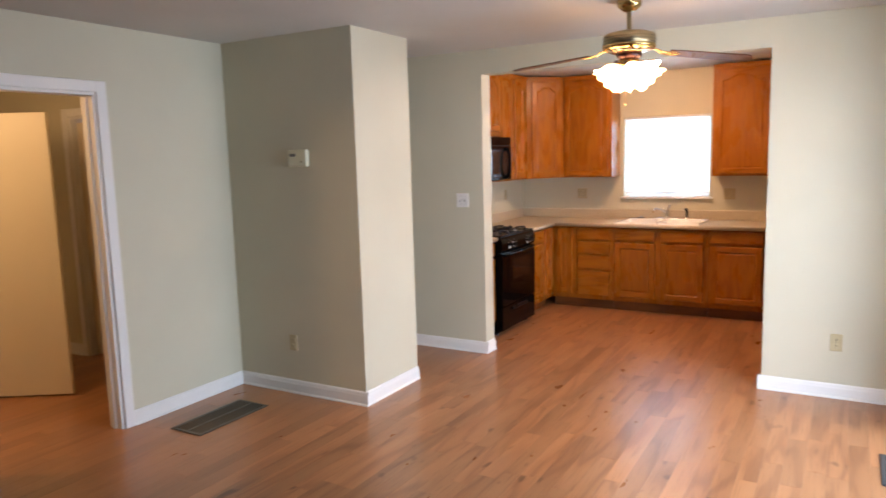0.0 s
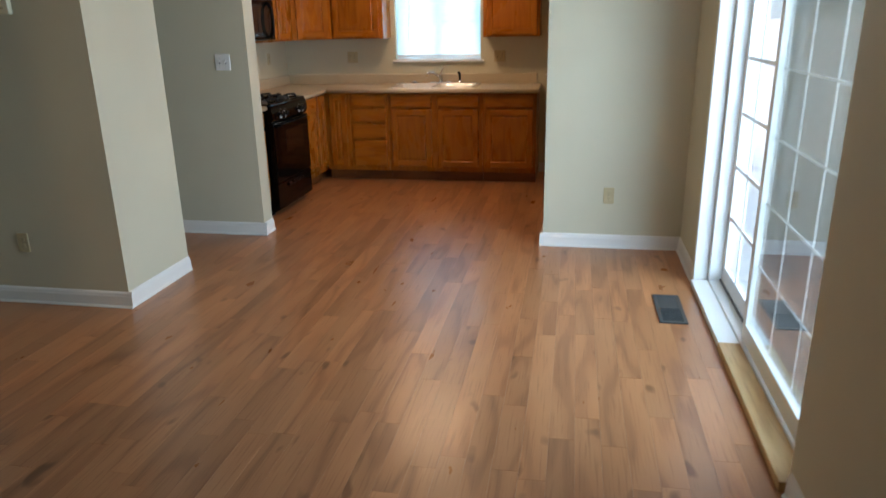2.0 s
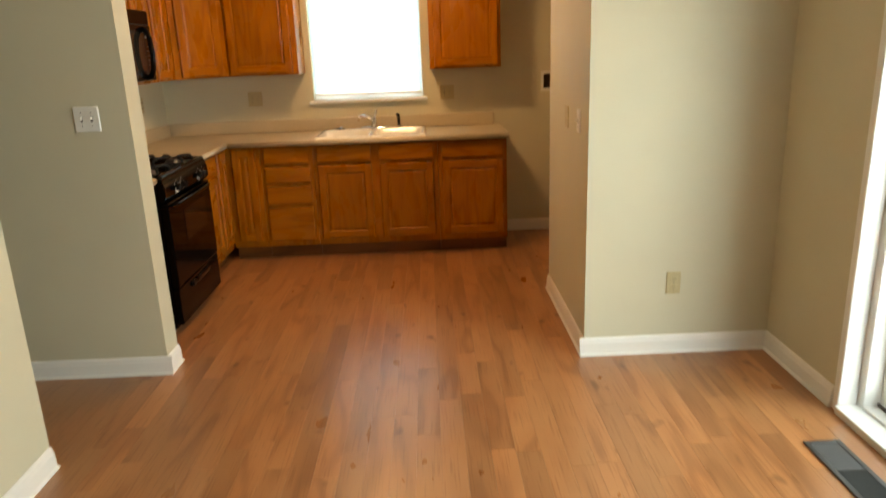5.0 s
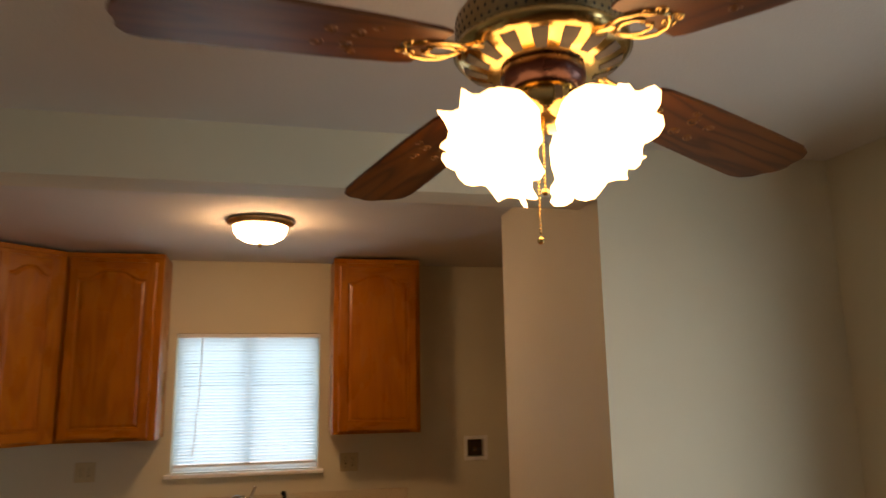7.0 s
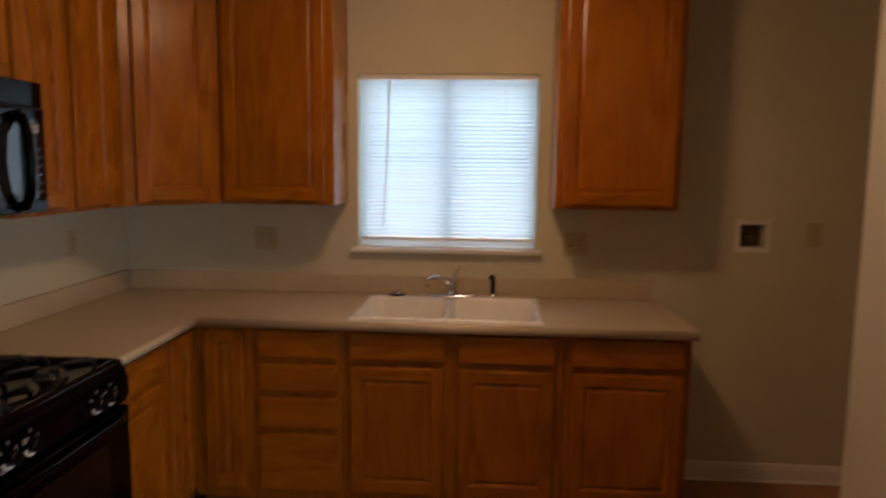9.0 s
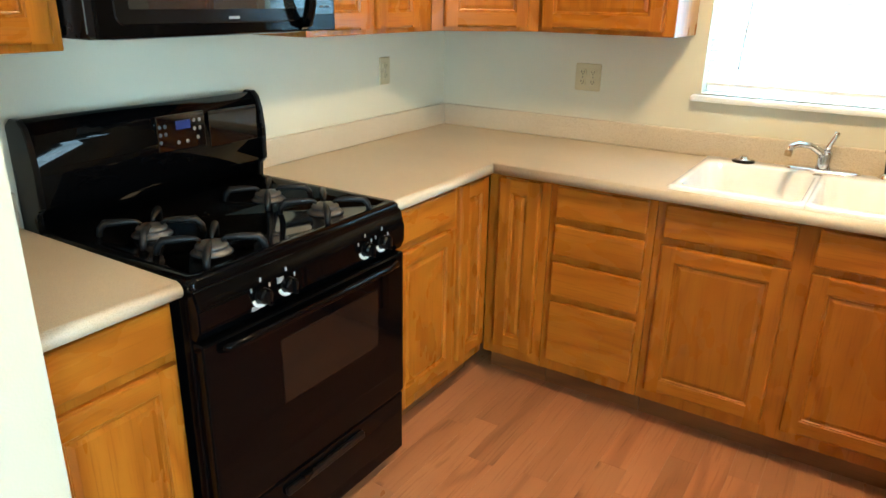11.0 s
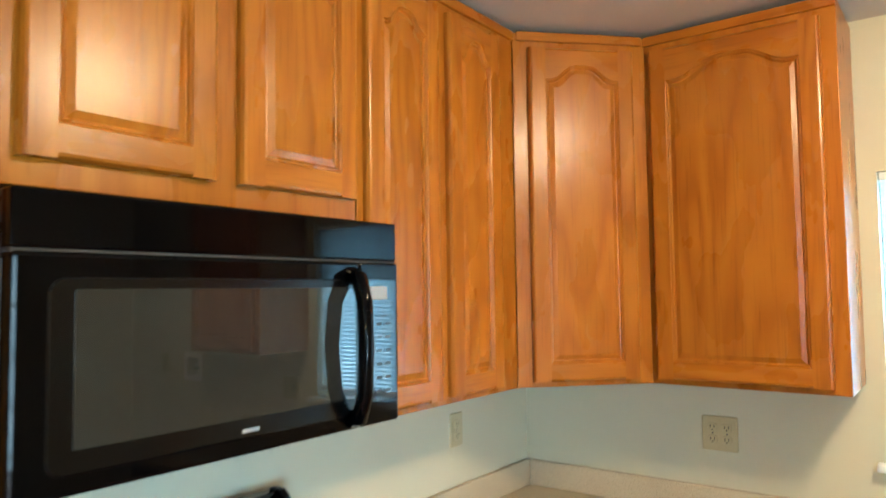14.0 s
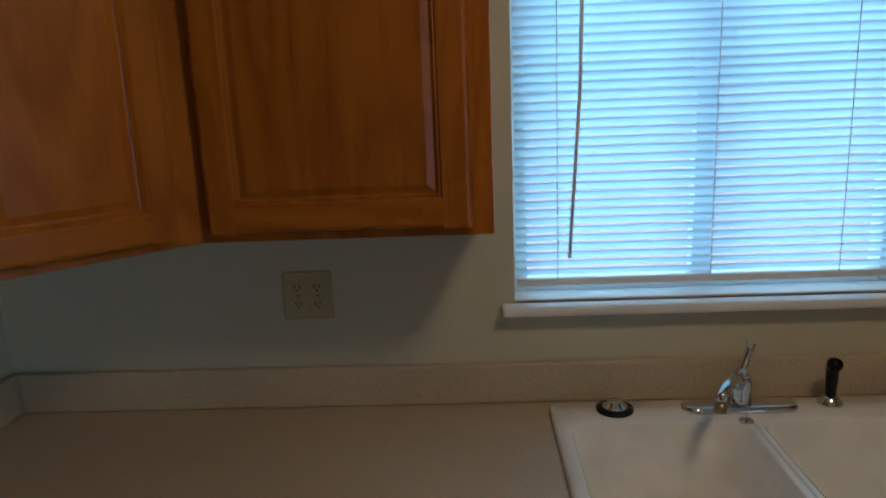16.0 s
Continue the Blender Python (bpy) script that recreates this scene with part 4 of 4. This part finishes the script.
plate("wall_outlet", pose(KX, 6.72, 1.200, 0, 0, 90), 0.072, "ivory outlet near the kitchen corner", "outlet", ("socket",))
plate("blank_plate", pose(XB, 5.13, 1.16, 0, 0, -90), 0.085, "ivory blank wall plate on the wall return", "wall plate", ("blank",))
plate("light_switch", pose(XB, 4.83, 1.165, 0, 0, -90), 0.072, "white light switch on the wall return", "light switch", ("switch",), WHITEP)
plate("light_switch", pose(XR, 1.57, 1.31, 0, 0, -90), 0.072, "white light switch near the sliding door", "light switch", ("switch",), WHITEP)
th = thing("thermostat", SOUTH(-2.495, CY0, 1.662), "cream wall thermostat with a small dark display", "thermostat")
part("case", B(-0.08, 0.08, -0.032, 0, -0.057, 0.057, bevel=0.008), THERMO, th)
part("display", B(-0.062, -0.012, -0.0335, -0.031, 0.012, 0.030), VENTM, th, "grey display")
part("lever", B(0.03, 0.05, -0.036, -0.031, -0.03, -0.02, bevel=0.001), IVORY, th)
wb = thing("washer_box", SOUTH(BX, YK, BZ), "recessed laundry supply box with a white frame", "laundry box")
for a in ((-0.082, -0.06, -0.08, 0.08), (0.06, 0.082, -0.08, 0.08), (-0.06, 0.06, -0.08, -0.056), (-0.06, 0.06, 0.056, 0.08)):
    part("frame", B(a[0], a[1], -0.006, 0.002, a[2], a[3], bevel=0.002), WHITEP, wb)
RUST = paint("stained_box_lining", (0.16, 0.10, 0.05), 0.7, 60, 0.2, 0.4)
part("lining", B(-0.0622, 0.0622, 0.080, 0.084, -0.0572, 0.0572), RUST, wb, "stained brown lining")
part("valve", lathe([(0.006, 0.05), (0.01, 0.048), (0.011, 0.02), (0.016, 0.018), (0.016, 0.0)], 16), BRASS, wb, "brass supply valve", True, pose(0.01, 0.079, -0.015, 90))
part("valve_handle", B(-0.02, 0.035, 0.022, 0.03, -0.02, -0.008, bevel=0.003), ALUM, wb)

# ---- ceiling lamp in the kitchen ----
cl_ = thing("ceiling_lamp", pose(-0.89, 5.96, CEIL_Z) @ Matrix.Scale(0.94, 4), "lit frosted glass dome ceiling lamp with an antique brass rim", "ceiling lamp")
part("rim", lathe([(0.14, 0.0), (0.165, -0.004), (0.172, -0.016), (0.160, -0.026), (0.150, -0.036), (0.138, -0.038), (0.132, -0.03)], 48), BRASSD, cl_, "", True)
part("dome", lathe([(0.136, -0.032), (0.136, -0.05), (0.128, -0.072), (0.108, -0.095), (0.075, -0.112), (0.03, -0.121), (0.008, -0.122)], 48), DOMEGLASS, cl_, "glowing frosted glass dome", True)
part("finial", lathe([(0.012, -0.119), (0.016, -0.124), (0.010, -0.132), (0.008, -0.140), (0.002, -0.146)], 16), BRASSD, cl_, "", True)

# ---- ceiling fan ----
FX, FY = -0.372, 3.51
DROP, FS = -0.025, 1.05
FTOP = (CEIL_Z + DROP - 2.2 * (1 - FS)) / FS
fan = thing("ceiling_fan", pose(FX, FY, -DROP + 2.2 * (1 - FS)) @ Matrix.Scale(FS, 4), "four-blade ceiling fan with polished brass motor and lit tulip shades", "ceiling fan")
part("canopy", lathe([(0.06, CEIL_Z), (0.066, CEIL_Z - 0.01), (0.06, CEIL_Z - 0.04), (0.03, CEIL_Z - 0.062), (0.014, CEIL_Z - 0.066)], 32), BRASS, fan, "", True, pose(0, 0, FTOP - CEIL_Z))
part("downrod", tube([(0, 0, FTOP - 0.06), (0, 0, 2.27)], 0.012, 14), BRASSD, fan, "", True)
part("motor_housing", lathe([(0.02, 2.285), (0.055, 2.28), (0.10, 2.272), (0.129, 2.262), (0.136, 2.252), (0.136, 2.205), (0.131, 2.198)], 48), BRASSD, fan, "antique brass motor housing", True)
dots = bmesh.new()
for k in range(60):
    for j in range(3):
        a = 2 * math.pi * (k + 0.5 * (j % 2)) / 60
        m4 = Matrix.Translation((0.1357 * math.cos(a), 0.1357 * math.sin(a), 2.214 + 0.0145 * j)) @ Matrix.Rotation(a, 4, "Z") @ Matrix.Diagonal((0.0016, 0.0046, 0.0046, 1))
        bmesh.ops.create_cube(dots, size=1, matrix=m4 @ Matrix.Rotation(radians(45), 4, "X"))
tagged(part("vent_holes", dots, SLOT, fan, "rows of dark vent holes"), kind="stuff")
part("brass_ring", lathe([(0.138, 2.206), (0.140, 2.196), (0.128, 2.184), (0.108, 2.174), (0.09, 2.168), (0.06, 2.166)], 48), BRASS, fan, "polished brass lower ring", True)
sl = bmesh.new()
for s in (0, 0.004):
    for (r, z), wd in zip(((0.123, 2.1815), (0.108, 2.174), (0.087, 2.1675)), (0.0125, 0.0115, 0.0075)):
        for y in (-wd, wd):
            sl.verts.new((r, y, z - 0.0012 + s))
sl.verts.ensure_lookup_table()
for q in ((0, 1, 3, 2), (2, 3, 5, 4), (6, 8, 9, 7), (8, 10, 11, 9), (0, 2, 8, 6), (2, 4, 10, 8), (1, 7, 9, 3), (3, 9, 11, 5), (0, 6, 7, 1), (4, 5, 11, 10)):
    sl.faces.new([sl.verts[v] for v in q])
bmesh.ops.recalc_face_normals(sl, faces=sl.faces)
sl_me = mesh_of(sl, "ring_slot", SLOT)
for k in range(16):
    o = new("ring_slot", sl_me)
    o.parent, o.matrix_basis = fan, pose(0, 0, 0, 0, 0, 360 * k / 16)
    tagged(o, "dark slot in the brass ring")
part("hub", lathe([(0.066, 2.168), (0.067, 2.152), (0.060, 2.140), (0.05, 2.132)], 32), glossy("dark_bronze", (0.045, 0.016, 0.014), 0.28, 0.6), fan, "dark bronze hub", True)
part("switch_housing", lathe([(0.05, 2.134), (0.056, 2.128), (0.056, 2.092), (0.048, 2.082), (0.03, 2.074), (0.012, 2.07)], 32), BRASS, fan, "", True)
part("switch_slot", B(-0.006, 0.006, -0.0605, -0.054, 2.10, 2.12), SLOT, fan)
# blades and their scrolled brackets
blade_pts = []
for x, w in ((0.0, 0.056), (0.02, 0.062), (0.12, 0.070), (0.30, 0.076), (0.39, 0.077), (0.415, 0.070), (0.432, 0.052), (0.437, 0.030), (0.447, 0.012)):
    blade_pts.append((x, w))
outl = [(0.93 * x, 1.06 * w) for x, w in blade_pts] + [(0.93 * x, -1.06 * w) for x, w in reversed(blade_pts)]
bb = bmesh.new()
ta, ba = [bb.verts.new((x, y, 0.003)) for x, y in outl], [bb.verts.new((x, y, -0.003)) for x, y in outl]
bb.faces.new(ta), bb.faces.new(list(reversed(ba)))
for i in range(len(outl)):
    bb.faces.new((ta[(i + 1) % len(outl)], ta[i], ba[i], ba[(i + 1) % len(outl)]))
bmesh.ops.recalc_face_normals(bb, faces=bb.faces)
blade_me = mesh_of(bb, "blade", BLADE)
br = bmesh.new()
spiral = lambda cx, cy, s, turn: [(cx + (0.004 + 0.012 * (1 - t / 20)) * math.cos(s * t * 0.5 + turn), cy + s * (0.004 + 0.012 * (1 - t / 20)) * math.sin(s * t * 0.5 + turn) * s, -0.006) for t in range(20)]
for s in (-1, 1):
    tube([(-0.115, 0.012 * s, 0.026), (-0.085, 0.016 * s, 0.018), (-0.055, 0.03 * s, 0.004), (-0.02, 0.048 * s, -0.006), (0.02, 0.055 * s, -0.008), (0.06, 0.044 * s, -0.008), (0.085, 0.022 * s, -0.008), (0.10, 0.0, -0.008)], 0.0055, 8, br)
    tube([(-0.06, 0.0, 0.004), (-0.03, 0.018 * s, -0.006), (0.0, 0.03 * s, -0.007), (0.03, 0.026 * s, -0.007), (0.045, 0.012 * s, -0.007), (0.03, 0.005 * s, -0.007)], 0.0045, 8, br)
    tube(spiral(0.07, 0.03 * s, s, 0.4), 0.003, 6, br)
    tube(spiral(0.10, 0.02 * s, -s, 2.0), 0.0028, 6, br)
box(br, -0.125, -0.05, -0.016, 0.016, 0.012, 0.022, bevel=0.004)
curl = lambda cx, cy, r, s, turn: [(cx + r * (1 - t / 26) * math.cos(s * t * 0.42 + turn), cy + r * (1 - t / 26) * math.sin(s * t * 0.42 + turn), -0.0034) for t in range(22)]
curls = []
for s in (-1, 1):
    for cx, cy, r, way, turn, thick in ((0.125, 0.020, 0.013, 1, 1.2, 0.0013), (0.165, 0.024, 0.011, -1, -2.0, 0.0012), (0.105, 0.045, 0.009, -1, 0.6, 0.001)):
        curls.append(mesh_of(tube(curl(cx, cy * s, r, way * s, turn * s), thick, 5), "scroll_inlay", GOLD))
br_me = mesh_of(br, "blade_bracket", BRASS, True)
for k in range(4):
    b_ = new("blade", blade_me)
    b_.parent, b_.matrix_basis = fan, pose(0, 0, 2.158, 0, 0, 19 + 90 * k) @ pose(0.205, 0, 0, 0, 7.5, 0) @ pose(0, 0, 0, -4)
    tagged(b_, "walnut-stained wooden blade")
    i_ = new("blade_bracket", br_me)
    i_.parent, i_.matrix_basis = b_, pose(-0.018, 0, 0.0) @ Matrix.Scale(0.62, 4)
    tagged(i_, "polished brass scrolled bracket")
    for c_me in curls:
        g_ = new("scroll_inlay", c_me)
        g_.parent = b_
        tagged(g_, "gold printed scroll")


def tulip(n=48):
    """A flared glass shade with a ruffled lip, mouth to -z."""
    bm = bmesh.new()
    rows = []
    for i, (r, z, ruf) in enumerate(((0.022, 0.0, 0), (0.032, -0.008, 0), (0.050, -0.028, 0.02), (0.060, -0.052, 0.04), (0.063, -0.075, 0.07), (0.070, -0.096, 0.12), (0.083, -0.110, 0.17))):
        rows.append([bm.verts.new(((r * (1 + ruf * math.sin(8 * a))) * math.cos(a), (r * (1 + ruf * math.sin(8 * a))) * math.sin(a), z + 0.05 * ruf * math.sin(8 * a + 1.2))) for a in (2 * math.pi * k / n for k in range(n))])
    for a, b in zip(rows, rows[1:]):
        for k in range(n):
            bm.faces.new((a[k], b[k], b[(k + 1) % n], a[(k + 1) % n]))
    bm.faces.new(rows[0])
    return bm


shade_me = mesh_of(tulip(), "shade", BULBGLASS, True)
arm_me = mesh_of(tube([(0.03, 0, 2.095), (0.045, 0, 2.116), (0.052, 0, 2.116), (0.056, 0, 2.10)], 0.008, 10), "lamp_arm", BRASS, True)
for k in range(4):
    r = pose(0, 0, 0, 0, 0, 28 + 90 * k)
    a_ = new("lamp_arm", arm_me)
    a_.parent, a_.matrix_basis = fan, r
    s_ = new("shade", shade_me)
    s_.parent, s_.matrix_basis = fan, r @ pose(0.056, 0, 2.098, 0, -42, 0) @ Matrix.Scale(0.93, 4)
    tagged(s_, "glowing ruffled tulip glass shade")
ch = bmesh.new()
for dx, z1, z2 in ((-0.018, 2.08, 1.900), (-0.008, 2.075, 1.975)):
    k = 0
    while z1 - 0.006 * k > z2:
        bmesh.ops.create_icosphere(ch, subdivisions=1, radius=0.0024, matrix=Matrix.Translation((dx, -0.01, z1 - 0.006 * k)))
        k += 1
    bmesh.ops.create_icosphere(ch, subdivisions=2, radius=0.006, matrix=Matrix.Translation((dx, -0.01, z2 - 0.005)))
part("pull_chain", ch, BRASS, fan, "brass bead pull chains", True)

# ---- floor registers ----
rg = thing("floor_register", pose(-2.765, 2.56, 0), "bronze floor return grille with louvres", "floor vent")
for a in ((-0.135, -0.112, -0.29, 0.29), (0.112, 0.135, -0.29, 0.29), (-0.112, 0.112, -0.29, -0.267), (-0.112, 0.112, 0.267, 0.29)):
    part("frame", B(*a, 0.0005, 0.008, bevel=0.003), VENTB, rg)
part("duct", B(-0.112, 0.112, -0.267, 0.267, 0.0008, 0.002), SLOT, rg, "dark duct opening")
lv = mesh_of(B(-0.112, 0.112, -0.0045, 0.0045, -0.001, 0.001), "louvre", VENTB)
for k in range(25):
    o = new("louvre", lv)
    o.parent, o.matrix_basis = rg, pose(0, -0.255 + 0.51 * k / 24, 0.005, 32)
part("centre_bar", B(-0.006, 0.006, -0.267, 0.267, 0.0055, 0.0085), VENTB, rg)
r2 = thing("floor_register", pose(0.995, 3.536, 0), "dark grey metal floor register with louvres tilted open", "floor vent")
for a in ((-0.073, -0.052, -0.2, 0.2), (0.052, 0.073, -0.2, 0.2), (-0.052, 0.052, -0.2, -0.176), (-0.052, 0.052, 0.176, 0.2)):
    part("frame", B(*a, 0.0005, 0.009, bevel=0.003), VENTG, r2)
part("duct", B(-0.052, 0.052, -0.176, 0.176, 0.0008, 0.002), SLOT, r2, "black duct opening")
lv2 = mesh_of(B(-0.052, 0.052, -0.0055, 0.0055, -0.0008, 0.0008), "louvre", VENTG)
for k in range(24):
    o = new("louvre", lv2)
    o.parent, o.matrix_basis = r2, pose(0, -0.168 + 0.336 * k / 23, 0.0055, 80 if k < 12 else 14)
part("divider", B(-0.052, 0.052, -0.004, 0.004, 0.001, 0.008), VENTG, r2)

# ---- laminate planks ----
PW, GAP = 0.098, 0.00015


def plank_mesh(x0, x1, y0, y1, verts, faces):
    k, c = len(verts), 0.0005
    verts += [(x0, y0, -0.006), (x1, y0, -0.006), (x1, y1, -0.006), (x0, y1, -0.006), (x0, y0, -c), (x1, y0, -c), (x1, y1, -c), (x0, y1, -c), (x0 + c, y0 + c, 0), (x1 - c, y0 + c, 0), (x1 - c, y1 - c, 0), (x0 + c, y1 - c, 0)]
    for a, b in ((0, 4), (4, 8)):
        faces += [tuple(k + i for i in (a + j, a + (j + 1) % 4, b + (j + 1) % 4, b + j)) for j in range(4)]
    faces.append(tuple(k + 8 + j for j in range(4)))


def raw_mesh(name, verts, faces, mat):
    me = bpy.data.meshes.new(name)
    me.from_pydata(verts, [], faces)
    me.materials.append(mat)
    return me


rng = random.Random(4)
LENGTHS = (0.45, 0.62, 0.80, 0.98, 1.20)
plank_data = {}
for L in LENGTHS:
    v, f = [], []
    plank_mesh(-PW / 2 + GAP, PW / 2 - GAP, GAP, L - GAP, v, f)
    plank_data[L] = raw_mesh("plank", v, f, PLANK)
rest_v, rest_f = [], []
count = 0
col = 0
x = -6.08
while x < XR + 0.1:
    y, far = YB - rng.random() * 0.9, YK + 0.02 if x > KX - 0.12 else 4.7 if x > -4.7 else 3.25
    while y < far:
        L = rng.choice(LENGTHS)
        if -2.1 < x < 1.05 and 0.2 < y + L < 6.9 and count < 300:
            ob = new("plank", plank_data[L])
            ob.parent, ob.location = floor, (x + PW / 2, y, 0)
            count += 1
        else:
            plank_mesh(x + GAP, x + PW - GAP, max(y, YB - 0.02) + GAP, min(y + L, far) - GAP, rest_v, rest_f)
        y += L
    x += PW
rest = new("plank_field", raw_mesh("plank_field", rest_v, rest_f, PLANK_FAR))
rest.parent = floor
tagged(rest, "warm brown laminate strips", kind="stuff")
